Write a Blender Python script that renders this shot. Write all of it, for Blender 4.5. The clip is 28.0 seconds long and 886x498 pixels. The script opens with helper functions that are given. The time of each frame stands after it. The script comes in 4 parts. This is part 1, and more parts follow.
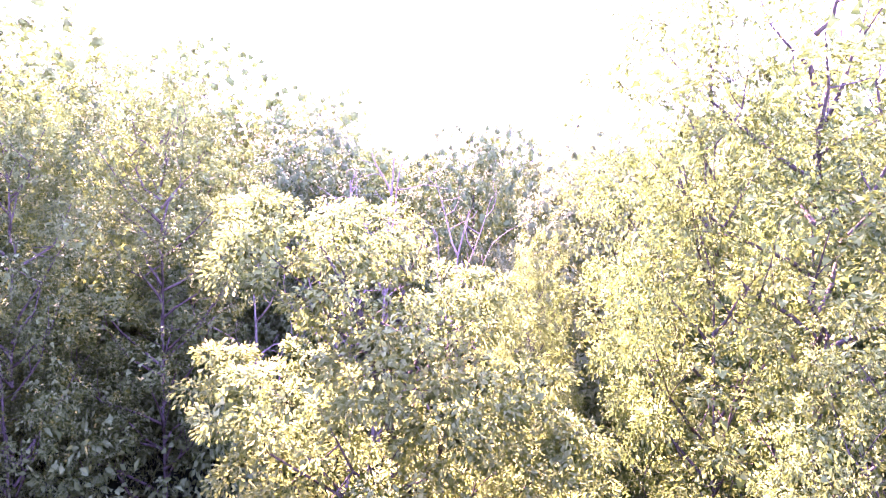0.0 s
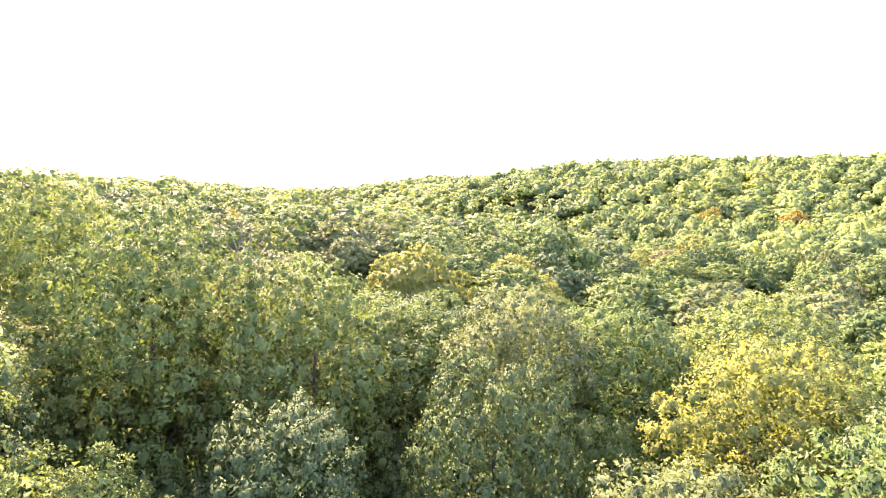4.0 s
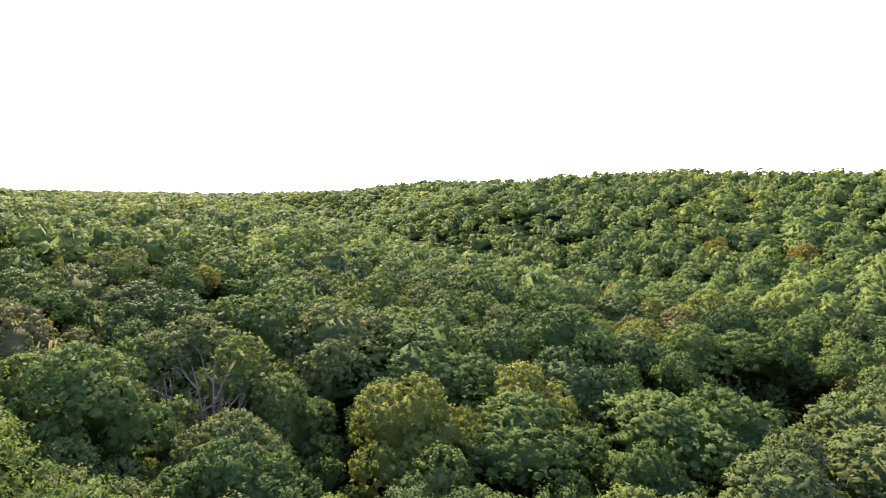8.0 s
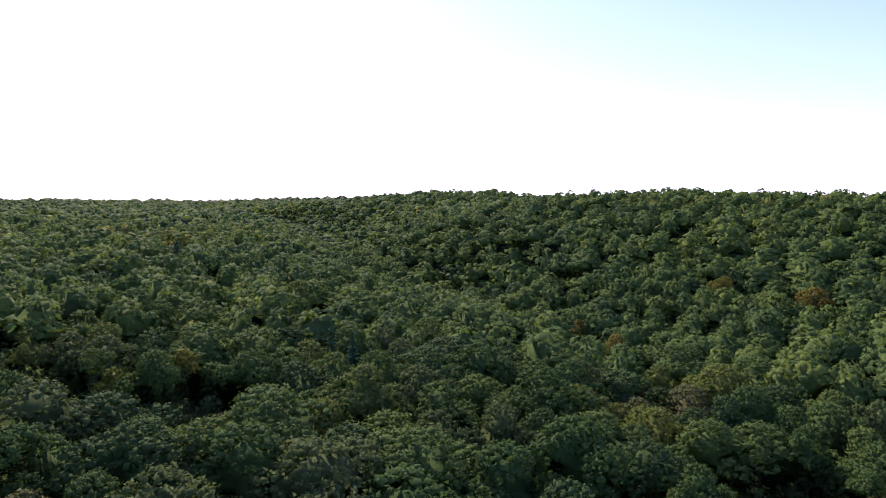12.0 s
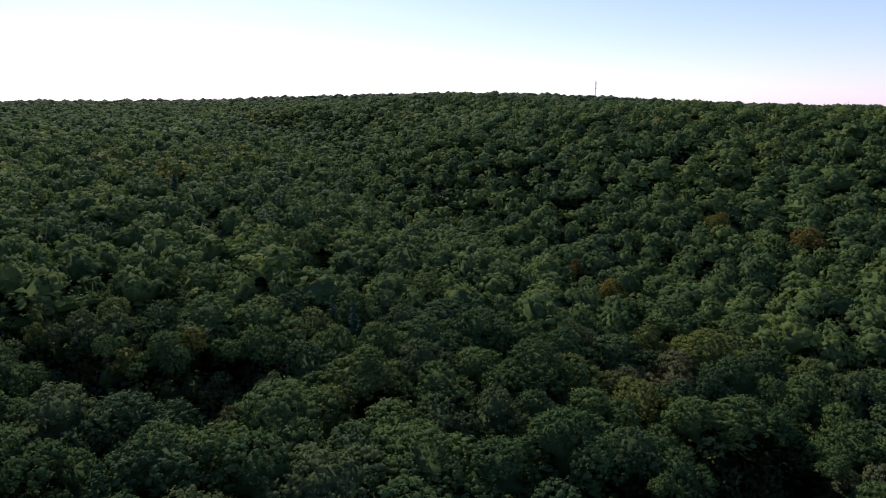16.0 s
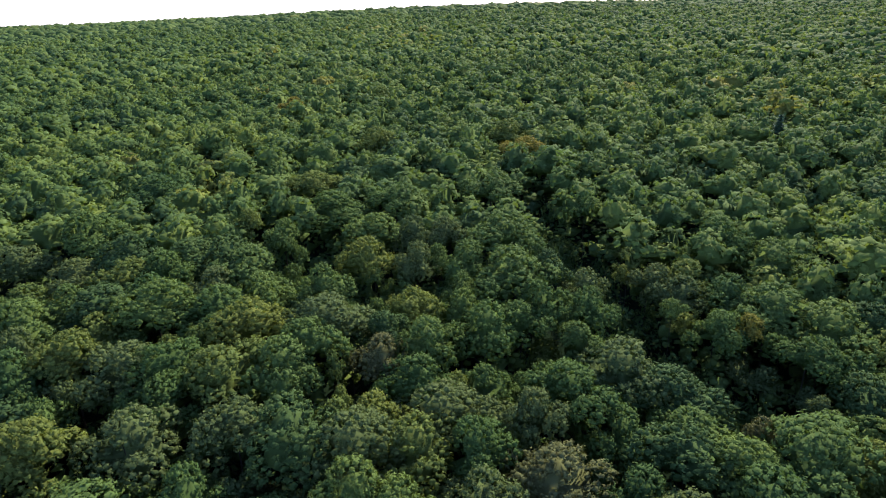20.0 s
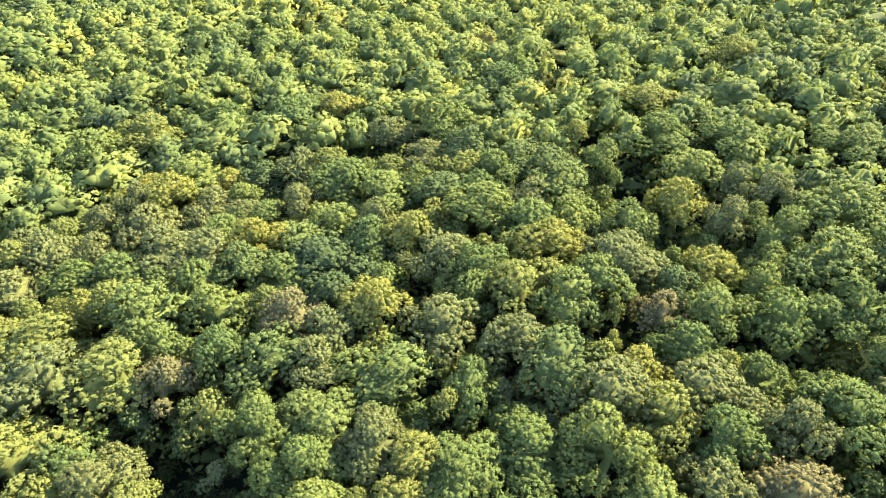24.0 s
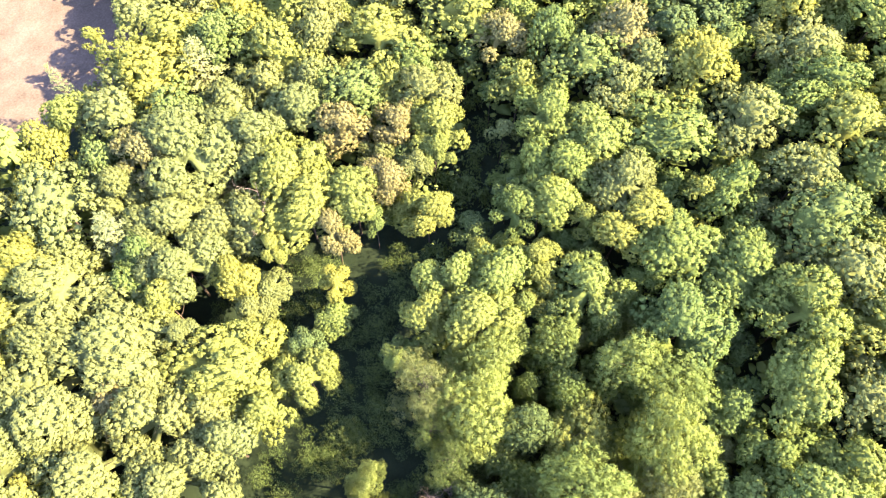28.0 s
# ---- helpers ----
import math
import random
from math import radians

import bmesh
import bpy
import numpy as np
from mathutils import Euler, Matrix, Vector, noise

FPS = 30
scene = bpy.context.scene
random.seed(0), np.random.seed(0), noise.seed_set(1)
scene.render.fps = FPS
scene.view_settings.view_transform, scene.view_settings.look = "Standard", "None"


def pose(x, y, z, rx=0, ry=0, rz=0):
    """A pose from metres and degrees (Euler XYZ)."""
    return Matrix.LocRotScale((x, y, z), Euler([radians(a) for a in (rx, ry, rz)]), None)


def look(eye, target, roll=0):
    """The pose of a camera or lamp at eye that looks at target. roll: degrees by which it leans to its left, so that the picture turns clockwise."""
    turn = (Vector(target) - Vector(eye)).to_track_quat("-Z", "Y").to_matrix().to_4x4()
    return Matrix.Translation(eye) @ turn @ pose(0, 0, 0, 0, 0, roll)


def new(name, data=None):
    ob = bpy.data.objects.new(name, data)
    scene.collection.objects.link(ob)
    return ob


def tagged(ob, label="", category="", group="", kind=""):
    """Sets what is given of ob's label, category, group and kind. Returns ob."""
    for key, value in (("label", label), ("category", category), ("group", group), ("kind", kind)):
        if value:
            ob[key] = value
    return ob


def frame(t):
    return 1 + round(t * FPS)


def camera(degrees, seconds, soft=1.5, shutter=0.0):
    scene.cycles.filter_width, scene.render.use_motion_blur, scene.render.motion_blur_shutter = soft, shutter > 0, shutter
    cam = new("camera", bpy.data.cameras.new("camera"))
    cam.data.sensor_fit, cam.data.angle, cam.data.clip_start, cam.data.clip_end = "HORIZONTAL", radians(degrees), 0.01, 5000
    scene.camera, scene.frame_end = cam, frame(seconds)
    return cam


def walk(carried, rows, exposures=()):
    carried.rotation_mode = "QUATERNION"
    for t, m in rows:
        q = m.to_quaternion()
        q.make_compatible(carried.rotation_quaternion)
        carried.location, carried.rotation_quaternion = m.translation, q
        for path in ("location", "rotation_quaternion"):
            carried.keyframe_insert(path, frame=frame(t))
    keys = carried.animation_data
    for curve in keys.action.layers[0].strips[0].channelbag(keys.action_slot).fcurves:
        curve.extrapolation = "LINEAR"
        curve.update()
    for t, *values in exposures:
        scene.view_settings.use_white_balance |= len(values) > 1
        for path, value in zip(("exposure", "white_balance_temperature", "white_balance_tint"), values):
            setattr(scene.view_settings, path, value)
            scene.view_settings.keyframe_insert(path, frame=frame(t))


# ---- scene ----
cam = camera(70.2, 28.0, soft=1.15)
METRES, EYE, TILT, LEAN, TURN = 80.0, 9.0, -0.7, 0.4, 0.0
ROWS = [
    (0.0, 0.0, 0.0, 0.0, 0.0, 0.0, -0.0),
    (0.5, -0.0005, 0.0085, 0.0137, -0.06, -0.29, 0.06),
    (1.0, -0.0016, 0.0182, 0.0276, -0.21, -0.53, 0.16),
    (1.5, -0.0032, 0.0286, 0.0419, -0.36, -0.74, 0.1),
    (2.0, -0.0048, 0.0362, 0.0565, -0.51, -0.92, 0.01),
    (2.5, -0.0057, 0.0403, 0.0704, -0.61, -1.01, -0.1),
    (3.0, -0.0068, 0.0464, 0.0842, -0.7, -0.99, -0.14),
    (3.5, -0.008, 0.0542, 0.0977, -0.87, -1.07, -0.19),
    (4.0, -0.0093, 0.063, 0.1114, -1.01, -1.13, -0.17),
    (4.5, -0.0107, 0.0726, 0.1255, -1.1, -1.21, -0.15),
    (6.5, -0.0111, 0.1141, 0.1766, -1.3, -1.21, -0.32),
    (7.0, -0.0123, 0.1291, 0.1913, -1.4, -1.27, -0.4),
    (7.5, -0.0134, 0.1447, 0.2064, -1.53, -1.38, -0.43),
    (8.0, -0.0137, 0.1602, 0.2216, -1.65, -1.49, -0.43),
    (8.5, -0.0137, 0.1768, 0.2366, -1.75, -1.57, -0.44),
    (9.0, -0.0137, 0.1937, 0.2521, -1.84, -1.67, -0.44),
    (9.5, -0.0132, 0.2104, 0.268, -1.89, -1.75, -0.44),
    (10.0, -0.0129, 0.2251, 0.2841, -1.93, -1.76, -0.42),
    (10.5, -0.0126, 0.2318, 0.3003, -1.93, -1.82, -0.4),
    (11.0, -0.0124, 0.2341, 0.3172, -1.95, -1.81, -0.38),
    (11.5, -0.0124, 0.236, 0.3344, -2.0, -1.7, -0.39),
    (12.0, -0.012, 0.2382, 0.3519, -2.04, -1.61, -0.37),
    (12.5, -0.0115, 0.2399, 0.37, -2.04, -1.54, -0.35),
    (14.5, -0.0115, 0.2453, 0.4421, -2.11, -1.19, -0.35),
    (15.0, -0.01, 0.2446, 0.4584, -2.08, -3.56, -0.21),
    (15.5, -0.0096, 0.2435, 0.4771, -2.07, -7.58, -0.17),
    (16.0, -0.0091, 0.2426, 0.4955, -2.06, -11.4, -0.14),
    (16.5, -0.0113, 0.2424, 0.516, -1.03, -14.37, -0.13),
    (17.0, -0.0184, 0.2434, 0.5332, 6.89, -14.37, -0.16),
    (17.5, -0.0194, 0.2419, 0.5512, 19.36, -14.45, -0.2),
    (18.0, -0.0182, 0.2416, 0.5677, 27.75, -14.81, -0.19),
    (18.5, -0.0176, 0.2414, 0.5858, 33.64, -16.42, -0.21),
    (19.0, -0.018, 0.2403, 0.6022, 38.35, -17.87, -0.26),
    (19.5, -0.0192, 0.2392, 0.6189, 43.59, -19.38, -0.32),
    (20.0, -0.0187, 0.2385, 0.6359, 48.76, -20.89, -0.39),
    (20.5, -0.0177, 0.2384, 0.6523, 53.04, -22.44, -0.4),
    (21.0, -0.0169, 0.238, 0.6696, 56.85, -24.09, -0.41),
    (21.5, -0.0164, 0.2375, 0.6859, 60.18, -25.7, -0.41),
    (23.5, -0.0104, 0.2344, 0.7595, 75.6, -32.22, -0.39),
    (24.0, -0.0089, 0.2341, 0.7766, 79.41, -33.9, -0.4),
    (24.5, -0.0058, 0.2323, 0.7926, 83.92, -36.76, -0.45),
    (25.0, -0.0036, 0.2308, 0.8099, 88.85, -40.76, -0.56),
    (25.5, -0.0012, 0.23, 0.8266, 93.49, -44.75, -0.73),
    (26.0, 0.0016, 0.229, 0.844, 97.47, -48.77, -0.88),
    (26.5, 0.0051, 0.2269, 0.8613, 101.17, -52.76, -1.1),
    (27.0, 0.0084, 0.2257, 0.8781, 105.93, -56.79, -1.36),
    (27.5, 0.0114, 0.2261, 0.8944, 111.77, -60.86, -1.54),
    (28.0, 0.0151, 0.2262, 0.9102, 118.65, -64.95, -1.73),
]

EXPOSURES = [(0, 6.85, 6400, 122), (1, 6.42, 6600, 106), (2, 5.92, 6850, 92), (3, 5.42, 7100, 76), (4, 4.90, 7350, 64), (7, 3.72, 7300, 42), (8, 3.20, 7000, 38), (9, 2.75, 6700, 37), (12, 1.68, 5900, 42), (14.5, 0.88, 5900, 46), (16, 0.8, 5650, 36), (18, 1.36, 5450, 20), (20, 2.24, 5950, 26), (21.5, 3.15, 6600, 33), (24, 4.08, 7350, 40), (26, 4.55, 7700, 43), (28, 4.94, 7850, 45)]
walk(cam, [(t, pose(0, 0, EYE, TILT, LEAN, TURN) @ pose(METRES * x, METRES * y, METRES * z, 90 + pitch, roll, yaw)) for t, x, y, z, yaw, pitch, roll in ROWS], EXPOSURES)

# ---- daylight: a high early-autumn sun ahead of the first view, a little to its left
SUN_AZ, SUN_EL = radians(-22), radians(39)
world = bpy.data.worlds.new("sky")
scene.world = world
world.use_nodes = True
wn, wl = world.node_tree.nodes, world.node_tree.links
sky_tex = wn.new("ShaderNodeTexSky")
sky_tex.sky_type, sky_tex.sun_disc = "NISHITA", False
sky_tex.sun_elevation, sky_tex.sun_rotation = SUN_EL, SUN_AZ % (2 * math.pi)
sky_tex.air_density, sky_tex.dust_density, sky_tex.ozone_density = 1.0, 0.35, 3.6
wn["Background"].inputs[1].default_value = 0.084
warm_air = wn.new("ShaderNodeMix")
warm_air.data_type, warm_air.blend_type = "RGBA", "MULTIPLY"
warm_air.inputs[0].default_value = 1.0
warm_air.inputs[7].default_value = (1.05, 0.95, 1.08, 1)
wl.new(sky_tex.outputs[0], warm_air.inputs[6])
wl.new(warm_air.outputs[2], wn["Background"].inputs[0])
sun_data = bpy.data.lights.new("sun", "SUN")
sun_data.energy, sun_data.angle, sun_data.color = 2.7, radians(0.5), (1.0, 0.86, 0.64)
sun = new("sun", sun_data)
sun_way = Vector((math.sin(SUN_AZ) * math.cos(SUN_EL), math.cos(SUN_AZ) * math.cos(SUN_EL), math.sin(SUN_EL)))
sun.matrix_world = look(sun_way * 400, (0, 0, 0))


# ---- materials
def plain_material(name):
    m = bpy.data.materials.new(name)
    m.use_nodes = True
    n = m.node_tree.nodes
    for node in list(n):
        n.remove(node)
    return m, n, m.node_tree.links


def ramp(n, stops):
    r = n.new("ShaderNodeValToRGB")
    while len(r.color_ramp.elements) < len(stops):
        r.color_ramp.elements.new(0.5)
    for e, (p, c) in zip(r.color_ramp.elements, stops):
        e.position, e.color = p, (*c, 1)
    return r


def leaf_material(name, stops, clear=0.26, far=False):
    """Leaves: colour by tree and by leaf, thin enough to let light through, a waxy gloss."""
    m, n, l = plain_material(name)
    r = ramp(n, stops)
    if far:
        geo_p = n.new("ShaderNodeNewGeometry")
        cells = n.new("ShaderNodeTexVoronoi")
        cells.inputs["Scale"].default_value = 0.12
        l.new(geo_p.outputs["Position"], cells.inputs["Vector"])
        sep = n.new("ShaderNodeSeparateColor")
        l.new(cells.outputs["Color"], sep.inputs[0])
        broad = n.new("ShaderNodeTexNoise")
        broad.inputs["Scale"].default_value, broad.inputs["Detail"].default_value = 0.011, 3
        l.new(geo_p.outputs["Position"], broad.inputs["Vector"])
        swing = n.new("ShaderNodeMapRange")
        swing.inputs["From Min"].default_value, swing.inputs["From Max"].default_value = 0.35, 0.65
        l.new(broad.outputs[0], swing.inputs["Value"])
        both = n.new("ShaderNodeMix")
        both.inputs[0].default_value = 0.32
        l.new(sep.outputs[0], both.inputs[2])
        l.new(swing.outputs[0], both.inputs[3])
        l.new(both.outputs[0], r.inputs[0])
    else:
        info = n.new("ShaderNodeObjectInfo")
        l.new(info.outputs["Random"], r.inputs[0])
    geo = n.new("ShaderNodeNewGeometry")
    spread = n.new("ShaderNodeMapRange")
    spread.inputs["To Min"].default_value, spread.inputs["To Max"].default_value = 0.87, 1.15
    l.new(geo.outputs["Random Per Island"], spread.inputs["Value"])
    tint = n.new("ShaderNodeHueSaturation")
    hue = n.new("ShaderNodeMapRange")
    hue.inputs["To Min"].default_value, hue.inputs["To Max"].default_value = 0.488, 0.508
    patch = n.new("ShaderNodeTexNoise")
    patch.inputs["Scale"].default_value, patch.inputs["Detail"].default_value = 0.9, 2
    pos = n.new("ShaderNodeNewGeometry")
    l.new(pos.outputs["Position"], patch.inputs["Vector"])
    l.new(patch.outputs[0], hue.inputs["Value"])
    l.new(hue.outputs[0], tint.inputs["Hue"])
    l.new(spread.outputs[0], tint.inputs["Value"])
    l.new(r.outputs[0], tint.inputs["Color"])
    p = n.new("ShaderNodeBsdfPrincipled")
    p.inputs["Roughness"].default_value = 0.75
    p.inputs["Specular IOR Level"].default_value = 0.02
    l.new(tint.outputs[0], p.inputs["Base Color"])
    tr = n.new("ShaderNodeBsdfTranslucent")
    warm = n.new("ShaderNodeHueSaturation")
    warm.inputs["Saturation"].default_value = 1.12
    warm.inputs["Hue"].default_value, warm.inputs["Value"].default_value = 0.492, 1.4
    l.new(tint.outputs[0], warm.inputs["Color"])
    l.new(warm.outputs[0], tr.inputs["Color"])
    mix = n.new("ShaderNodeMixShader")
    mix.inputs[0].default_value = clear
    l.new(p.outputs[0], mix.inputs[1])
    l.new(tr.outputs[0], mix.inputs[2])
    out = n.new("ShaderNodeOutputMaterial")
    l.new(mix.outputs[0], out.inputs[0])
    return m


def rough_material(name, low, high, scale, fine, bump=0.3, rough=0.9):
    """Bark, litter, grass: two sizes of mottling and a relief."""
    m, n, l = plain_material(name)
    pos = n.new("ShaderNodeTexCoord")
    a, b = n.new("ShaderNodeTexNoise"), n.new("ShaderNodeTexNoise")
    a.inputs["Scale"].default_value, a.inputs["Detail"].default_value = scale, 4
    b.inputs["Scale"].default_value, b.inputs["Detail"].default_value = fine, 5
    for t in (a, b):
        l.new(pos.outputs["Object"], t.inputs["Vector"])
    add = n.new("ShaderNodeMath")
    add.operation = "MULTIPLY_ADD"
    add.inputs[1].default_value = 0.5
    half = n.new("ShaderNodeMath")
    half.operation = "MULTIPLY"
    half.inputs[1].default_value = 0.5
    l.new(b.outputs[0], half.inputs[0])
    l.new(a.outputs[0], add.inputs[0])
    l.new(half.outputs[0], add.inputs[2])
    r = ramp(n, [(0.3, low), (0.7, high)])
    l.new(add.outputs[0], r.inputs[0])
    p = n.new("ShaderNodeBsdfPrincipled")
    p.inputs["Roughness"].default_value = rough
    p.inputs["Specular IOR Level"].default_value = 0.5 if rough < 0.8 else 0.0
    l.new(r.outputs[0], p.inputs["Base Color"])
    bp = n.new("ShaderNodeBump")
    bp.inputs["Strength"].default_value = bump
    l.new(b.outputs[0], bp.inputs["Height"])
    l.new(bp.outputs[0], p.inputs["Normal"])
    out = n.new("ShaderNodeOutputMaterial")
    l.new(p.outputs[0], out.inputs[0])
    return m


GREENS = [(0.0, (0.040, 0.082, 0.024)), (0.35, (0.053, 0.097, 0.024)), (0.7, (0.063, 0.109, 0.028)), (1.0, (0.073, 0.120, 0.028))]
LEAF = {
    "g": leaf_material("green_leaves", GREENS),
    # dark green, darkened and less clear still to paint shade on crowns and undergrowth
    "d": leaf_material("shade_dark_leaves", [(0.0, (0.032, 0.064, 0.021)), (1.0, (0.043, 0.079, 0.021))], 0.12),
    "y": leaf_material("yellow_green_leaves", [(0.0, (0.070, 0.112, 0.028)), (0.6, (0.085, 0.122, 0.028)), (1.0, (0.106, 0.138, 0.028))], 0.3),
    "m": leaf_material("young_maple_leaves", [(0.0, (0.074, 0.126, 0.034)), (1.0, (0.084, 0.134, 0.036))], 0.34),
    "o": leaf_material("olive_leaves", [(0.0, (0.057, 0.092, 0.030)), (1.0, (0.070, 0.102, 0.031))]),
    "a": leaf_material("amber_leaves", [(0.0, (0.154, 0.119, 0.026)), (1.0, (0.129, 0.142, 0.028))], 0.36),
    "b": leaf_material("russet_leaves", [(0.0, (0.066, 0.090, 0.033)), (1.0, (0.085, 0.097, 0.035))]),
    "c": leaf_material("needles", [(0.0, (0.024, 0.064, 0.031)), (1.0, (0.043, 0.089, 0.040))], 0.12),
    "p": leaf_material("pine_needles", [(0.0, (0.065, 0.103, 0.040)), (1.0, (0.084, 0.121, 0.044))], 0.15),
    "far": leaf_material("far_leaves", [(0.05, (0.042, 0.079, 0.028)), (0.4, (0.060, 0.108, 0.028)), (0.75, (0.083, 0.132, 0.032)), (0.9, (0.104, 0.155, 0.032)), (0.97, (0.137, 0.155, 0.036))], 0.28, True),
}
BARK = rough_material("bark", (0.020, 0.019, 0.013), (0.062, 0.060, 0.042), 1.5, 14, 0.6)
DEADWOOD = rough_material("weathered_wood", (0.05, 0.047, 0.034), (0.14, 0.134, 0.1), 1.2, 18, 0.5)
# litter with green herbs, darkened almost to black to paint the forest's shade
SHADED_LITTER = rough_material("shaded_leaf_litter", (0.005, 0.011, 0.006), (0.011, 0.021, 0.010), 0.35, 5, 0.5)
MEADOW = rough_material("dry_grass", (0.030, 0.030, 0.021), (0.070, 0.066, 0.048), 0.25, 3, 0.4)
STEEL = rough_material("galvanised_steel", (0.22, 0.22, 0.23), (0.34, 0.34, 0.35), 2, 12, 0.1, 0.5)

# ---- the lie of the land: height of the tree tops, a sum of round hills
HILLS = [
    1, -2.4, -0.4, -7.4, 2.5, 0.9, -9.5, -1.8, -7.7, -0.6, -0.1, -4.9,
    -1.3, 2.1, -11.3, -1.1, -4, -4.3, -3.7, -1.4, -2.3, -6.9, 2.3, -3.8,
    -6.1, 6.2, -3.8, -4.6, -3.1, -4, 0.9, -5.2, -10.4, 25.5, 14.1, 13,
    10.7, -2.5, -6.2, -4.9, 17.1, 4.7, 14, 16.1, 8.6, 12.1,
]

CENTRES = [(ring * math.sin(radians(-180 + 360 * k / count)), ring * math.cos(radians(-180 + 360 * k / count)), wide)
           for ring, count, wide in ((0, 1, 60), (90, 7, 70), (230, 9, 130), (520, 11, 260), (1100, 11, 520)) for k in range(count)]
CENTRES += [(90, 320, 70), (180, 300, 70), (260, 230, 80), (35, 560, 80), (-60, 1000, 180), (150, 900, 180)]


VALLEY = [(40, 150), (12, 202), (-14, 248), (-57, 415), (-105, 520)]


def tops(x, y):
    """Height of the canopy over the plan: the hills, and a narrow side valley that winds away between them."""
    x, y = np.asarray(x, float), np.asarray(y, float)
    z = np.full(x.shape, 30.0 + HILLS[0])
    for (cx, cy, wide), high in zip(CENTRES, HILLS[1:]):
        z += high * np.exp(-((x - cx) ** 2 + (y - cy) ** 2) / (2 * wide * wide))
    away = np.full(x.shape, 1e9)
    for (ax, ay), (bx, by) in zip(VALLEY, VALLEY[1:]):
        u = np.clip(((x - ax) * (bx - ax) + (y - ay) * (by - ay)) / ((bx - ax) ** 2 + (by - ay) ** 2), 0, 1)
        away = np.minimum(away, (x - ax - u * (bx - ax)) ** 2 + (y - ay - u * (by - ay)) ** 2)
    return z - 14.0 * np.clip((y - 100) / 120, 0.3, 1) * np.exp(-away / 950.0) + 2.6 * np.exp(-((x + 56) ** 2 + (y - 34) ** 2) / 900)


STAND = 14.0


def soil(x, y):
    return tops(x, y) - STAND


def unit(v):
    return v / np.maximum(np.linalg.norm(v, axis=-1, keepdims=True), 1e-9)


def raw_mesh(name, verts, faces, smooth=False):
    """A mesh from arrays: faces all with the same number of corners; six columns are places and soft leaf normals."""
    verts, faces = np.asarray(verts, np.float32), np.asarray(faces, np.int32)
    verts, normals = (np.ascontiguousarray(verts[:, :3]), np.ascontiguousarray(verts[:, 3:])) if verts.shape[1] == 6 else (verts, None)
    me = bpy.data.meshes.new(name)
    me.vertices.add(len(verts))
    me.vertices.foreach_set("co", verts.ravel())
    k = faces.shape[1]
    me.loops.add(faces.size)
    me.loops.foreach_set("vertex_index", faces.ravel())
    me.polygons.add(len(faces))
    me.polygons.foreach_set("loop_start", np.arange(0, faces.size, k, dtype=np.int32))
    if smooth:
        me.polygons.foreach_set("use_smooth", np.ones(len(faces), bool))
    me.update(calc_edges=True)
    if normals is not None:
        soft = me.attributes.new("custom_normal", "FLOAT_VECTOR", "POINT")
        soft.data.foreach_set("vector", unit(normals).ravel())
    return me


def part(name, me, material, parent=None, label=""):
    ob = new(name, me)
    if not me.materials:
        me.materials.append(material)
    if parent:
        ob.parent = parent
    if label:
        ob["label"] = label
    return ob


# ---- ground, one sheet out past the ridges
rings = np.concatenate([np.arange(0.5, 60, 2.5), 60 * 1.045 ** np.arange(0, 90)])
turns = np.radians(np.arange(0, 360, 3.0))
gx, gy = rings[:, None] * np.sin(turns), rings[:, None] * np.cos(turns) + 10
gz = soil(gx, gy) - 0.035 * np.clip(rings[:, None] - 1750, 0, None) + 0.25 * np.sin(gx * 0.31 + 1) * np.sin(gy * 0.27) * (rings[:, None] < 200)
gv = np.stack([gx, gy, gz], -1).reshape(-1, 3)
nr, nt = len(rings), len(turns)
i, j = np.meshgrid(np.arange(nr - 1), np.arange(nt), indexing="ij")
jj = (j + 1) % nt
gf = np.stack([i * nt + j, i * nt + jj, (i + 1) * nt + jj, (i + 1) * nt + j], -1).reshape(-1, 4)
gv = np.vstack([gv, [[0, 10, float(soil(0, 10))]]])
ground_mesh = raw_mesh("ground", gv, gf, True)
ground = part("ground", ground_mesh, SHADED_LITTER)
tagged(ground, "leaf litter in near-black green, darkened for shade, on the rolling forest floor", "ground", kind="structure")

# ---- glowing cream sheet added far beyond the last ridge, in place of low haze
def glow_sheet_material():
    m, n, l = plain_material("horizon_glow_sheet")
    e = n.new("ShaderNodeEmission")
    # emission covers the dark sky below the horizon
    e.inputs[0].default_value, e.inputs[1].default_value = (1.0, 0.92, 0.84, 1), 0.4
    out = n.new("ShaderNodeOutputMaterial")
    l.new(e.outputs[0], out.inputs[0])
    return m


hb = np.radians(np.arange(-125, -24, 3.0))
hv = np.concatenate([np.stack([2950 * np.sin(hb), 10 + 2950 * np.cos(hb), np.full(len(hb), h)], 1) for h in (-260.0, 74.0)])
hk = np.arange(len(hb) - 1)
backdrop = part("backdrop", raw_mesh("backdrop", hv, np.stack([hk, hk + 1, hk + 1 + len(hb), hk + len(hb)], 1)), glow_sheet_material())
tagged(backdrop, "glowing pale cream backdrop in place of haze along the far horizon", "sky", kind="structure")

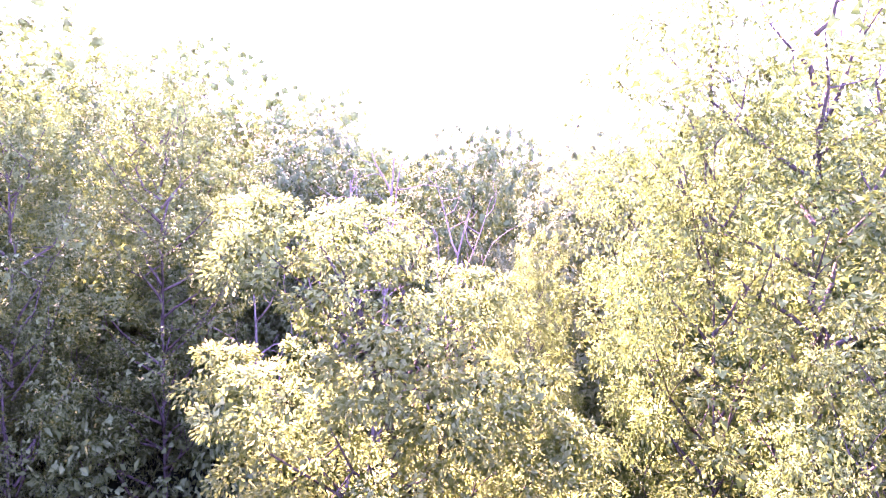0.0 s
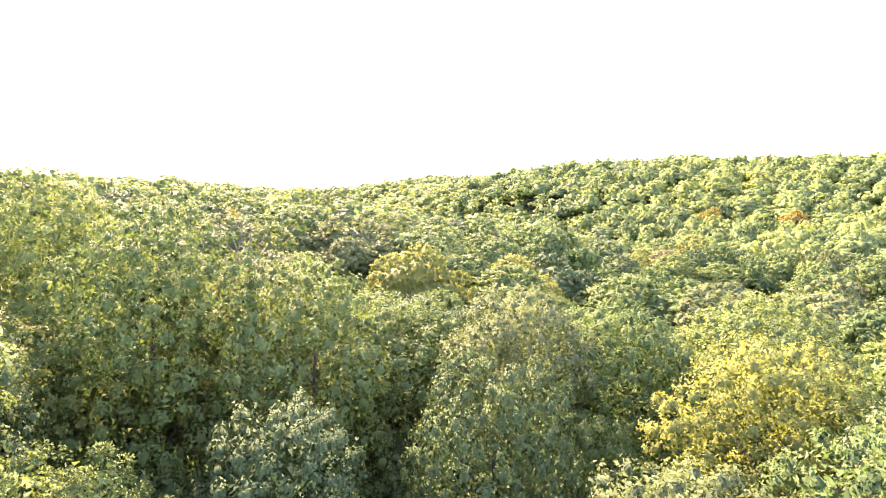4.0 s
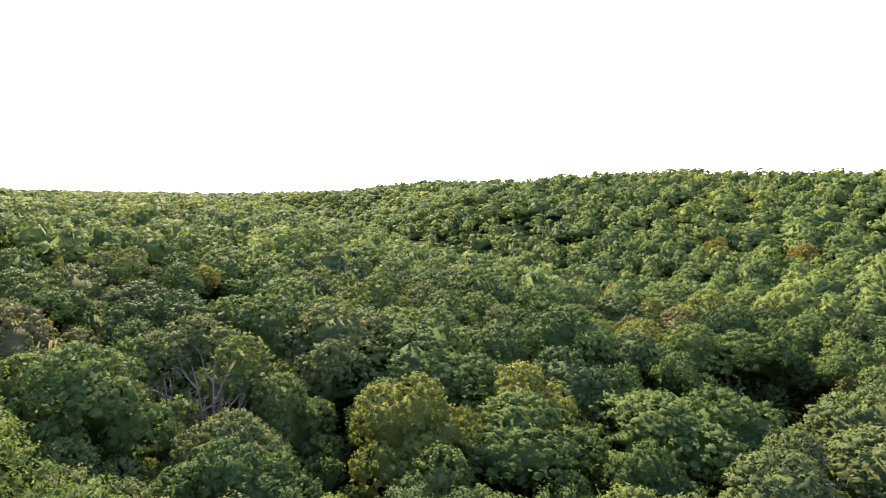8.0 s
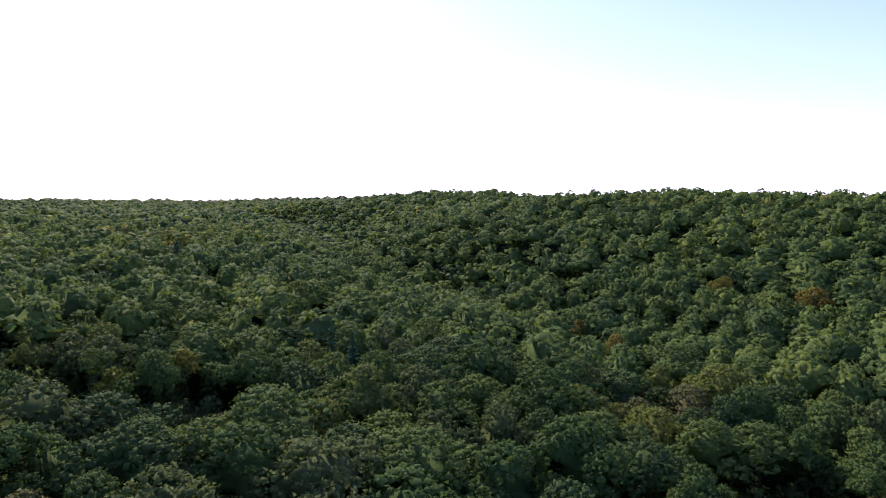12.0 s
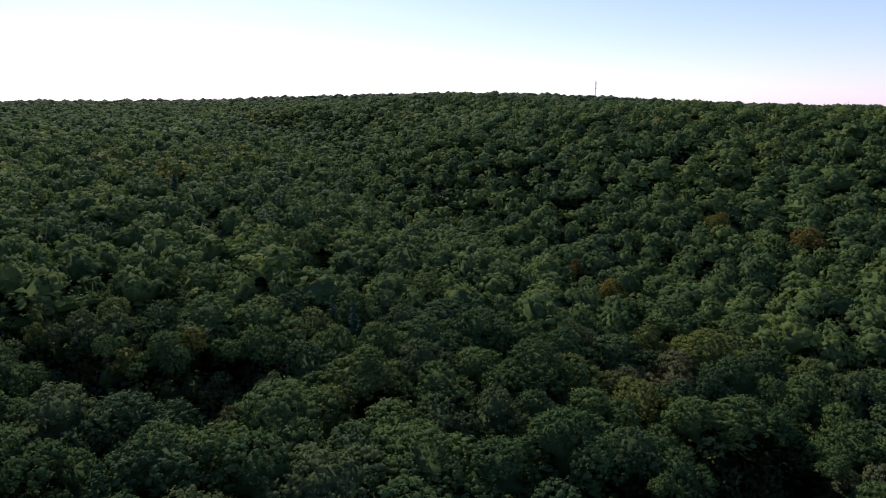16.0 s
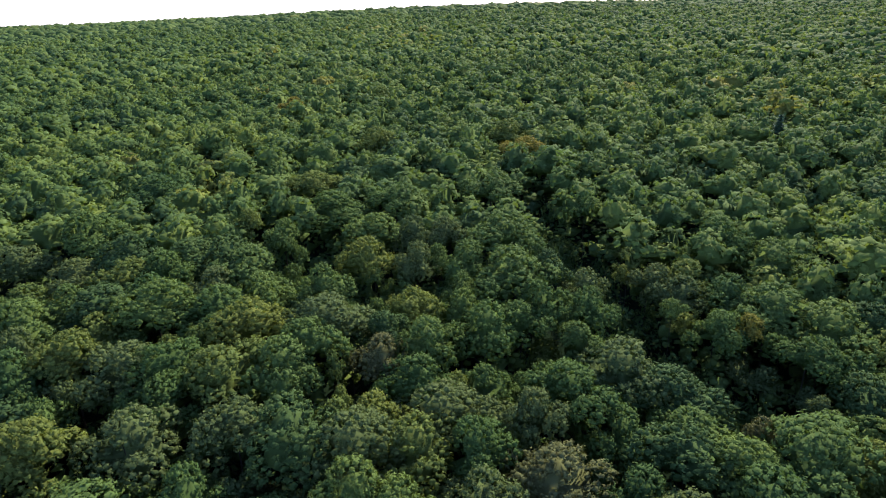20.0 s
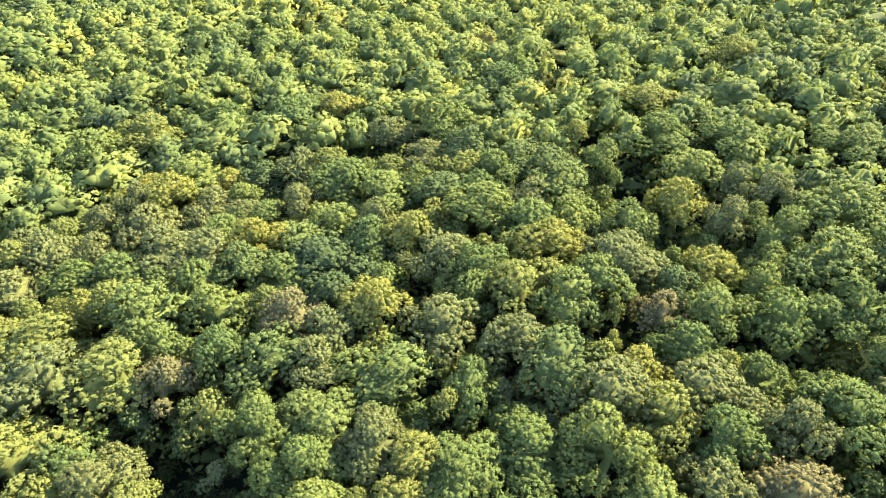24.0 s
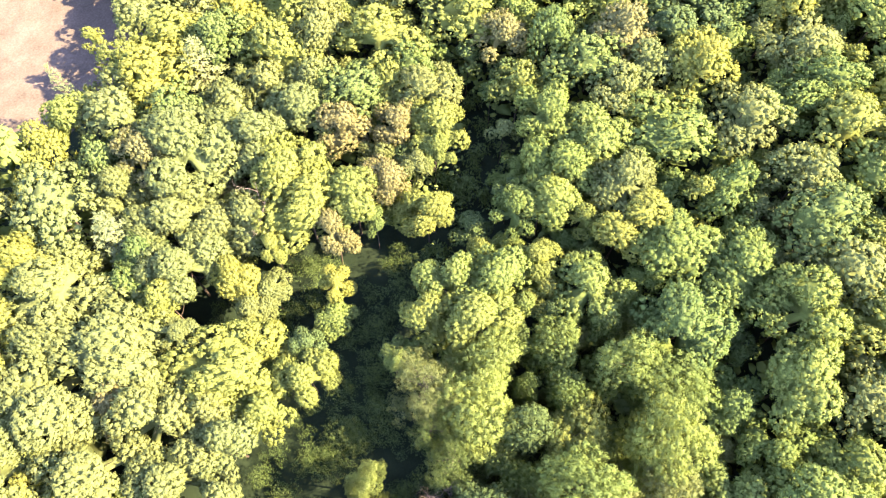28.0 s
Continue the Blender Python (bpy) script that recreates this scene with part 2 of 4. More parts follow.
# ---- foliage
def leaf_tris(rng, at, facing, size, slim=0.85, wild=0.42, soft=None):
    """One pointed triangle a leaf spray, at the places given, turned roughly outwards."""
    n = len(at)
    nrm = unit(facing + rng.normal(0, wild * 0.58, (n, 3)))
    side = unit(np.cross(nrm, rng.normal(0, 1, (n, 3))))
    ahead = np.cross(nrm, side)
    s = (size * rng.uniform(0.65, 1.35, n))[:, None]
    tri = np.stack([at - side * s * slim * 0.5 - ahead * s * 0.4, at + side * s * slim * 0.5 - ahead * s * 0.4, at + ahead * s * 0.7 + nrm * s * 0.15], 1)
    soft = nrm if soft is None else unit(soft + nrm * 0.4)
    return np.concatenate([tri, np.repeat(soft[:, None], 3, 1)], 2)


def lobed(rng, lobes, high=4.3, wide=4.0, mid=9.5):
    """Centres and radii of the lobes of an uneven crown: one on top, the others round it at different heights."""
    cs, rs = [(*rng.normal(0, 0.12 * wide, 2), mid + 0.52 * high)], [wide * rng.uniform(0.36, 0.46)]
    for k in range(1, lobes):
        a = 2.4 * k + rng.uniform(-0.5, 0.5)
        out = 0.30 + 0.62 * math.sqrt(rng.uniform(0, 1))
        cs.append((math.cos(a) * out * wide, math.sin(a) * out * wide, mid + high * (rng.uniform(0.05, 0.55) - 0.75 * out * out * rng.uniform(0.4, 1.1))))
        rs.append(wide * rng.uniform(0.24, 0.42) * (1.12 - 0.3 * out))
    return np.array(cs), np.array(rs)


def column(rng, lobes, top=13.2, foot=3.0, wide=3.9):
    """Lobes of a crown at the edge of an opening, leafy almost to the ground."""
    up = (np.arange(lobes) + rng.uniform(0.1, 0.9, lobes)) / lobes
    a = 2.4 * np.arange(lobes) + rng.uniform(-0.5, 0.5, lobes)
    out = wide * np.sqrt(np.clip(1 - up ** 5, 0.02, 1)) * rng.uniform(0.35, 0.88, lobes) * (0.75 + 0.25 * np.minimum(1, up * 3))
    cs = np.stack([np.cos(a) * out, np.sin(a) * out, foot + (top - foot) * up], 1)
    return cs, rng.uniform(0.9, 1.55, lobes)


def tuft_places(rng, cs, rs, count, lowest=-0.5):
    """Places spread evenly over the outside of the lobes, with the way that each one faces."""
    n = count * 9
    pick = rng.choice(len(cs), n, p=rs ** 2 / (rs ** 2).sum())
    way = unit(rng.normal(0, 1, (n, 3)) + (0, 0, 0.25))
    p = cs[pick] + way * rs[pick][:, None]
    clear = way[:, 2] > lowest
    for c, r in zip(cs, rs):
        clear &= np.linalg.norm(p - c, axis=1) > r * 0.9
    gap = 0.72 * math.sqrt(4 * math.pi * (rs ** 2).sum() * clear.mean() / count)
    p, way = p[clear], way[clear]
    keep = np.zeros((0, 3))
    ids = []
    for k in range(len(p)):
        if len(ids) == 0 or ((keep - p[k]) ** 2).sum(1).min() > gap * gap:
            ids.append(k)
            keep = p[ids]
        if len(ids) >= count:
            break
    return p[ids], way[ids]


def knob(rings, sides):
    """A round cap, open below: its corners as ways from its middle, and its triangles."""
    v, f = [(0, 0, 1.0)], []
    for k, tilt in enumerate(rings):
        for q in range(sides):
            a = 2 * math.pi * (q + 0.5 * k) / sides
            v.append((math.cos(a) * math.sin(tilt), math.sin(a) * math.sin(tilt), math.cos(tilt)))
        for q in range(sides):
            c, d = 1 + k * sides + q, 1 + k * sides + (q + 1) % sides
            if k == 0:
                f.append((0, c, d))
            else:
                e, g = c - sides, d - sides
                f += [(e, c, g), (g, c, d)]
    return np.array(v), np.array(f)


BALL, BUMP, DOME = knob((1.05, 2.05), 5), knob((1.35,), 5), knob((0.75, 1.5), 6)


def tufts(rng, p, way, heart, shape, size, leaves, leaf, cap=BALL, round_off=0.8, slim=0.85, full=1.0):
    """Leafy knobs at the places given: a closed cap each, and single leaves that stand out of it."""
    w = unit(way + (0, 0, 0.25) + rng.normal(0, 0.2, way.shape))
    u = unit(np.cross(w, rng.normal(0, 1, w.shape)))
    x = np.cross(w, u)
    big = size * rng.uniform(0.62, 1.38, len(p))
    dirs, ids = cap
    d = u[:, None] * dirs[None, :, :1] + x[:, None] * dirs[None, :, 1:2] + w[:, None] * dirs[None, :, 2:]
    at = p[:, None] + d * (big * full)[:, None, None] * rng.uniform(0.74, 1.2, (len(p), len(dirs), 1))
    dome = unit((at - heart) / shape)
    v = np.concatenate([at, unit(d + dome * round_off)], 2).reshape(-1, 6)
    f = (ids[None] + np.arange(len(p))[:, None, None] * len(dirs)).reshape(-1, 3)
    if leaves:
        k = np.repeat(np.arange(len(p)), leaves)
        d = unit(rng.normal(0, 1, (len(k), 3)) + w[k] * 0.8)
        at = p[k] + d * (big[k] * rng.uniform(0.72 * full, 1.28, len(k)))[:, None]
        dome = unit((at - heart) / shape)
        tri = leaf_tris(rng, at, unit(d + dome * 0.4), leaf, slim, 0.75, soft=d + dome * round_off).reshape(-1, 6)
        f = np.concatenate([f, np.arange(len(tri)).reshape(-1, 3) + len(v)])
        v = np.concatenate([v, tri])
    return v, f


def with_hull(v, f, hull):
    hull = hull.reshape(-1, 6)
    return np.concatenate([v, hull]), np.concatenate([f, np.arange(len(hull)).reshape(-1, 3) + len(v)])


def blocking_hull(rng, cs, rs, fineness, share=0.75, lowest=4.5):
    """A closed hull added inside a crown: blocks light and view like dense leaves."""
    bm = bmesh.new()
    bmesh.ops.create_icosphere(bm, subdivisions=fineness, radius=1)
    way = np.array([v.co[:] for v in bm.verts])
    ids = np.array([[v.index for v in f.verts] for f in bm.faces])
    bm.free()
    eye = np.array((0, 0, cs[:, 2].mean() - 0.6))
    reach = np.full(len(way), 1.2)
    for c, r in zip(cs, rs):
        along = way @ (c - eye)
        off = r * r - (np.dot(c - eye, c - eye) - along ** 2)
        reach = np.maximum(reach, np.where(off > 0, along + np.sqrt(np.maximum(off, 0)), 0))
    v = eye + way * (reach * share * rng.uniform(0.9, 1.06, len(way)))[:, None]
    near = ((v[:, None] - cs[None]) ** 2).sum(2).argmin(1)
    tri = np.concatenate([v, unit(way * 0.7 + unit(v - cs[near]) * 0.5)], 1)[ids]
    return tri[tri[:, :, 2].mean(1) > lowest]


def crown_mesh(name, seed, lobes=11, count=350, leaves=28, leaf=0.19, size=0.34, hull=3, **shape):
    """A broad uneven crown of leafy knobs over several lobes."""
    rng = np.random.default_rng(seed)
    cs, rs = lobed(rng, lobes, **shape)
    p, way = tuft_places(rng, cs, rs, count)
    heart = np.array((0, 0, shape.get("mid", 9.5) - 1.0))
    v, f = with_hull(*tufts(rng, p, way, heart, (4.0, 4.0, 4.3), size, leaves, leaf, round_off=0.5, full=0.6), blocking_hull(rng, cs, rs, hull, 0.82))
    return raw_mesh(name, v, f)


def leafy_crown_mesh(name, seed, count=560, leaves=78, leaf=0.105, size=0.36):
    """A crown leafy far down: small ragged knobs outside, loose leaves within."""
    rng = np.random.default_rng(seed)
    cs, rs = column(rng, 30, 12.7, 2.6)
    p, way = tuft_places(rng, cs, rs, count, -0.85)
    heart = np.array((0, 0, 6.0))
    v, f = tufts(rng, p, way, heart, (4.0, 4.0, 6.0), size, leaves, leaf, round_off=1.0, slim=0.75, full=0.4)
    q = rng.integers(0, len(cs), 9500)
    d = unit(rng.normal(0, 1, (9500, 3)))
    at = cs[q] + d * (rs[q] * rng.uniform(0.35, 1.0, 9500))[:, None]
    return raw_mesh(name, *with_hull(v, f, leaf_tris(rng, at, d, 0.15, 0.85, 0.9, soft=d + unit(at - heart))))


def blades(rng, at, ahead, leaf):
    """Folded leaf blades of two halves that grow from the places given."""
    n = len(at)
    nrm = unit(np.cross(ahead, rng.normal(0, 1, (n, 3))) + (0, 0, 0.6))
    side = unit(np.cross(ahead, nrm))
    nrm = np.cross(side, ahead)
    s = (leaf * rng.uniform(0.7, 1.3, n))[:, None]
    v = np.stack([at, at + ahead * s * 0.55 + side * s * 0.27 + nrm * s * 0.12, at + ahead * s * 1.1 - nrm * s * 0.08,
                  at + ahead * s * 0.55 - side * s * 0.27 + nrm * s * 0.12], 1)
    b = np.arange(n)[:, None] * 4
    return v, nrm, np.concatenate([b + (0, 1, 2), b + (0, 2, 3)])


def fine_crown_mesh(name, seed, cs, rs, count=210, leaves=120, leaf=0.068, spread=0.32):
    """A crown seen close: rosettes of drooping blades at the ends of the shoots, more of them further in."""
    rng = np.random.default_rng(seed)
    p, way = tuft_places(rng, cs, rs, count, -0.75)
    q = rng.choice(len(cs), count // 3)
    d = unit(rng.normal(0, 1, (len(q), 3)))
    p = np.concatenate([p, cs[q] + d * (rs[q] * 0.6)[:, None]])
    way = np.concatenate([way, d])
    big = spread * rng.uniform(0.6, 1.35, len(p))
    k = np.repeat(np.arange(len(p)), leaves)
    d = unit(rng.normal(0, 1, (len(k), 3)) + way[k] * 0.5 + (0, 0, 0.35))
    at = p[k] + d * (big[k] * np.sqrt(rng.uniform(0.05, 1, len(k))))[:, None] * (1, 1, 0.75)
    v, nrm, f = blades(rng, at, unit(d * 0.9 + rng.normal(0, 0.3, at.shape) + (0, 0, -0.5)), leaf)
    soft = unit(nrm * 0.3 + d * 0.6 + way[k] * 0.5)
    v = np.concatenate([v, np.repeat(soft[:, None], 4, 1)], 2).reshape(-1, 6)
    q = rng.integers(0, len(cs), 90 * len(cs))
    d = unit(rng.normal(0, 1, (len(q), 3)))
    mass = leaf_tris(rng, cs[q] + d * (rs[q] * rng.uniform(0.4, 0.85, len(q)))[:, None], d, 0.13, 0.8, 0.9).reshape(-1, 6)
    return raw_mesh(name, np.concatenate([v, mass]), np.concatenate([f, np.arange(len(mass)).reshape(-1, 3) + len(v)]))


def bush_shape(seed, leaf=0.28, count=26, leaves=11):
    rng = np.random.default_rng(seed)
    cs, rs = lobed(rng, 5, 1.6, 1.5, 1.5)
    p, way = tuft_places(rng, cs, rs, count)
    k = np.repeat(np.arange(len(p)), leaves)
    d = unit(rng.normal(0, 1, (len(k), 3)) + way[k] * 0.6)
    v, nrm, f = blades(rng, p[k] + d * rng.uniform(0.1, 0.5, (len(k), 1)), unit(d * 0.8 + (0, 0, -0.4)), leaf)
    return v.reshape(-1, 3), f


def tube(points, radii, sides=6):
    """A tapered tube along points: corners and triangles."""
    points = np.asarray(points, float)
    v, f = [], []
    for k, (p, r) in enumerate(zip(points, radii)):
        along = unit(points[min(k + 1, len(points) - 1)] - points[max(k - 1, 0)])
        u = unit(np.cross(along, (0.3, 0.9, 0.2)))
        w = np.cross(along, u)
        for s in range(sides):
            a = 2 * math.pi * s / sides
            v.append(p + (u * math.cos(a) + w * math.sin(a)) * r)
        if k:
            for s in range(sides):
                a, b = (k - 1) * sides + s, (k - 1) * sides + (s + 1) % sides
                f += [(a, b, b + sides), (a, b + sides, a + sides)]
    return v, f


def joined(tubes):
    v, f = [], []
    for tv, tf in tubes:
        f += [(a + len(v), b + len(v), c + len(v)) for a, b, c in tf]
        v += tv
    return v, f


def bowed(rng, start, way, length, steps=5, wander=0.18, rise=0.05):
    pts, d = [np.array(start, float)], unit(np.array(way, float))
    for _ in range(steps):
        d = unit(d + rng.normal(0, wander, 3) + (0, 0, rise))
        pts.append(pts[-1] + d * length / steps)
    return pts


def bough_meshes(seed, cs, girth=0.045):
    """The boughs of a crown seen close: from the stem out to each lobe, with a twig or two."""
    rng = np.random.default_rng(seed)
    out = []
    for c in cs:
        start = np.array((0, 0, c[2] - 0.55 * math.hypot(c[0], c[1]) - 0.8))
        mid = start * 0.5 + c * 0.5 + rng.normal(0, 0.14, 3) - (0, 0, 0.15)
        line = [start, start * 0.6 + mid * 0.4 + rng.normal(0, 0.05, 3), mid, mid * 0.5 + c * 0.5 + rng.normal(0, 0.1, 3), c + (0, 0, 0.2)]
        tubes = [tube(line, [girth * g for g in (1, 0.8, 0.6, 0.4, 0.15)], 5)]
        for q in (2, 3):
            tubes.append(tube(bowed(rng, line[q], rng.normal(0, 1, 3) + (0, 0, 0.6), 0.9, 3), [girth * g for g in (0.35, 0.28, 0.2, 0.1)], 4))
        out.append(raw_mesh("bough", *joined(tubes), True))
    return out


def trunk_mesh(name, seed, tall=12.0, girth=0.2, limbs=6):
    rng = np.random.default_rng(seed)
    line = bowed(rng, (0, 0, -0.4), (0, 0, 1), tall, 7, 0.04, 0.1)
    tubes = [tube(line, [girth * (1.35 if k == 0 else 1 - 0.11 * k) for k in range(len(line))], 8)]
    for k in range(limbs):
        a = 2.4 * k + rng.uniform(-0.4, 0.4)
        at = line[3 + k % 4]
        tubes.append(tube(bowed(rng, at, (math.cos(a), math.sin(a), 0.7), rng.uniform(2.6, 3.8), 4), [girth * (0.34 - 0.065 * s) for s in range(5)], 5))
    return raw_mesh(name, *joined(tubes), True)


KINDS = {"g": ("oak_tree", "oak tree with a rounded crown of green leaves", "green oaks"),
         "d": ("ash_tree", "ash tree with a dense dark green crown, darkened further for shade", "dark green ashes"),
         "y": ("maple_tree", "maple tree with a sunlit yellow-green crown", "yellow-green maples"),
         "o": ("hickory_tree", "hickory tree with a dull olive-green crown", "olive hickories"),
         "a": ("autumn_maple_tree", "maple tree turned orange and gold in early autumn", "orange maples"),
         "b": ("russet_oak_tree", "oak tree with browning russet leaves", "russet oaks"),
         "p": ("pine_tree", "pine tree with feathery pale green branches", "pines"),
         "c": ("spruce_tree", "dark blue-green spruce with a pointed spire", "spruces")}
# lobes of the slender maple before the start: out from its stem, sideways and up
MAPLE = [(-2.1, 0.0, 9.25, 0.5), (-1.9, -0.3, 8.75, 0.5), (-1.05, 0.1, 9.0, 0.62), (-0.3, 0.2, 8.9, 0.55), (-0.7, -0.2, 8.15, 0.72), (0.7, 0.1, 7.85, 0.68), (1.35, 0.3, 7.85, 0.58), (0.0, -0.5, 7.2, 0.8),
         (-1.2, -0.3, 6.7, 0.8), (-2.8, 0.2, 6.8, 0.5), (-2.3, -0.1, 6.5, 0.6), (0.85, -0.4, 6.6, 0.8), (1.95, 0.1, 6.5, 0.58), (-0.7, 0.3, 5.8, 0.9), (1.3, 0.0, 5.6, 0.85), (2.55, -0.1, 5.7, 0.55), (0.2, -0.6, 5.0, 0.9), (-2.0, 0.2, 5.2, 0.8), (2.2, 0.2, 4.7, 0.8)]
CROWNS = [crown_mesh("crown", 11 + k, lobes=9 + k % 5, size=0.32 + 0.03 * (k % 3)) for k in range(12)]
MID = [crown_mesh("crown", 91 + k, 8 + k % 5, 270, 14, 0.23, 0.4, 2) for k in range(10)]
LITE = [crown_mesh("crown", 111 + k, 6, 110, 14, 0.3, 0.56, 2) for k in range(5)]
FULL = [leafy_crown_mesh("crown", 31 + k) for k in range(5)]
FINE_LOBES = [column(np.random.default_rng(51 + k), 34) for k in range(4)]
FINE = [fine_crown_mesh("crown", 41 + k, cs, rs * 0.85, count=430) for k, (cs, rs) in enumerate(FINE_LOBES)]
TRUNKS = [trunk_mesh("trunk", 71 + k) for k in range(4)]
POLES = [trunk_mesh("trunk", 81 + k, limbs=1) for k in range(3)]
BOUGHS = [bough_meshes(61 + k, cs) for k, (cs, rs) in enumerate(FINE_LOBES)]


def tree(kind, x, y, r, seed, fine=False, top=None):
    """One broadleaf tree on the ground at x, y with a crown of radius r that reaches the height top."""
    rng = random.Random(seed)
    name, label, group = KINDS[kind]
    z = float(soil(x, y))
    top = float(tops(x, y)) + rng.uniform(-1.5, 1.3) + (r - 4) * 0.7 if top is None else top
    base = new(name)
    base.empty_display_size = 0.5
    tagged(base, label, "tree", group)
    ahead = y > 1.5 and abs(x) < 6 + y
    mesh = rng.choice(FINE if fine or (ahead and math.hypot(x, y) < 19) else FULL if ahead and math.hypot(x, y) < 44 else LITE if r < 2.85 and math.hypot(x, y - 10) > 45 else CROWNS if math.hypot(x, y - 10) < 52 else MID)
    crown = part("crown", mesh, LEAF["g"], base)
    crown.material_slots[0].link = "OBJECT"
    crown.material_slots[0].material = LEAF[kind]
    tall = max(4.0, top - z) / 14.0
    deep = tall if mesh in FINE or mesh in FULL else min(tall, max(0.5 * tall, r / 4.1 * 1.05))
    crown.matrix_basis = pose(0, 0, (tall - deep) * 14, 0, 0, rng.uniform(0, 360)) @ Matrix.Diagonal((r / 4.1, r / 4.1 * rng.uniform(0.78, 1.3), deep, 1))
    if mesh in FINE:
        for bough in BOUGHS[FINE.index(mesh)]:
            part("bough", bough, BARK, base).matrix_basis = crown.matrix_basis
    trunk = part("trunk", rng.choice(TRUNKS if mesh in CROWNS or mesh in FULL else POLES), BARK, base)
    slim = 0.34 if mesh in FINE else 0.8
    trunk.matrix_basis = pose(0, 0, 0, 0, 0, rng.uniform(0, 360)) @ Matrix.Diagonal((r / 4.1 * slim, r / 4.1 * slim, tall * (0.8 if mesh in FINE else 0.94), 1))
    base.matrix_basis = pose(x, y, z)
    return base


def spruce_mesh(name, seed):
    rng = np.random.default_rng(seed)
    tri = []
    for tier in range(26):
        f = tier / 25
        z, reach = 2.5 + 11.3 * f, 2.1 * (1 - f) ** 0.85 + 0.15
        n = max(5, int(15 * (1 - f)) + 4)
        for k in range(n):
            a = 2 * math.pi * k / n + rng.uniform(-0.2, 0.2) + tier
            d = np.array((math.cos(a), math.sin(a), -0.28))
            s = np.linspace(0.15, 1, 4)
            at = np.array((0, 0, z)) + d * (s * reach * rng.uniform(0.8, 1.1))[:, None]
            tri.append(leaf_tris(rng, at, np.tile((d[0] * 0.4, d[1] * 0.4, 0.9), (4, 1)), 0.55, 0.6, 0.5))
    v = np.concatenate(tri).reshape(-1, 6)
    return raw_mesh(name, v, np.arange(len(v)).reshape(-1, 3))


def pine_mesh(name, seed):
    """A white pine from above: a star of long feathery boughs in loose whorls."""
    rng = np.random.default_rng(seed)
    tri = []
    for tier in range(13):
        f = tier / 12
        z, reach = 5.0 + 9.2 * f, 3.4 * (1 - f) ** 0.7 + 0.3
        n = 6 if tier < 10 else 4
        for k in range(n):
            a = 2 * math.pi * k / n + tier * 0.7 + rng.uniform(-0.2, 0.2)
            long = reach * rng.uniform(0.7, 1.15)
            m = 26
            s = np.sqrt(rng.uniform(0.04, 1, m))
            d = np.array((math.cos(a), math.sin(a), 0.0))
            side = np.array((-d[1], d[0], 0.0))
            at = np.array((0, 0, z)) + d * (s * long)[:, None] + side * (rng.normal(0, 0.28, m) * s)[:, None] + np.outer(0.5 * s ** 2 - 0.25, (0, 0, 1.0)) + rng.normal(0, 0.06, (m, 3))
            face = np.tile((d[0] * 0.3, d[1] * 0.3, 0.95), (m, 1))
            tri.append(leaf_tris(rng, at, face, 0.42, 0.35, 0.6))
    v = np.concatenate(tri).reshape(-1, 6)
    return raw_mesh(name, v, np.arange(len(v)).reshape(-1, 3))


PINES = [pine_mesh("crown", 15), pine_mesh("crown", 16)]
SPRUCES = [spruce_mesh("crown", 5), spruce_mesh("crown", 6)]


def spruce(x, y, r, seed, kind="c"):
    rng = random.Random(seed)
    name, label, group = KINDS[kind]
    z = float(soil(x, y))
    base = new(name)
    tagged(base, label, "tree", group)
    tall = (STAND + rng.uniform(0.5, 1.8)) / 14.0
    crown = part("crown", rng.choice(SPRUCES if kind == "c" else PINES), LEAF[kind], base)
    crown.matrix_basis = Matrix.Diagonal((max(1.0, r / 2.1), max(1.0, r / 2.1), tall, 1)) if kind == "c" else Matrix.Diagonal((r / 3.4, r / 3.4, tall, 1))
    trunk = part("trunk", TRUNKS[0], BARK, base)
    trunk.matrix_basis = Matrix.Diagonal((0.6, 0.6, tall * 0.95, 1))
    base.matrix_basis = pose(x, y, z, 0, 0, rng.uniform(0, 360))
    return base


def snag(x, y, top, seed, label, spread=0.55, stems=2, thick=1.0):
    """A bare dead tree: a forked trunk, limbs and twigs as parts."""
    rng = np.random.default_rng(seed)
    z = float(soil(x, y))
    base = new("dead_tree")
    tagged(base, label, "dead tree", "bare dead trees")
    tall = top - z
    for s in range(stems):
        a = math.pi * 2 * s / stems + rng.uniform(0, 1)
        line = bowed(rng, (0.12 * math.cos(a), 0.12 * math.sin(a), -0.3), (0.10 * math.cos(a), 0.10 * math.sin(a), 1), tall * rng.uniform(0.8, 1.0), 9, 0.07, 0.12)
        part("trunk", raw_mesh("trunk", *tube(line, [0.09 * thick * (1 - 0.09 * k) for k in range(10)], 8), True), DEADWOOD, base)
        for k in range(7):
            at = line[4 + k * 5 // 7]
            b = a + 2.4 * k + rng.uniform(-0.4, 0.4)
            reach = tall * rng.uniform(0.14, 0.28) * (1.1 - 0.04 * k)
            limb = bowed(rng, at, (math.cos(b) * spread, math.sin(b) * spread, 0.75), reach, 6, 0.13, 0.08)
            tubes = [tube(limb, [0.03 * thick * (1 - 0.13 * q) for q in range(7)], 5)]
            for q in range(2, 7):
                w = rng.normal(0, 1, 3) * (0.8, 0.8, 0.3) + (0, 0, 0.5)
                tubes.append(tube(bowed(rng, limb[q], w, reach * rng.uniform(0.2, 0.5), 4, 0.25), [thick * g for g in (0.014, 0.012, 0.009, 0.007, 0.004)], 4))
            part("limb", raw_mesh("limb", *joined(tubes), True), DEADWOOD, base)
    base.matrix_basis = pose(x, y, z)
    return base


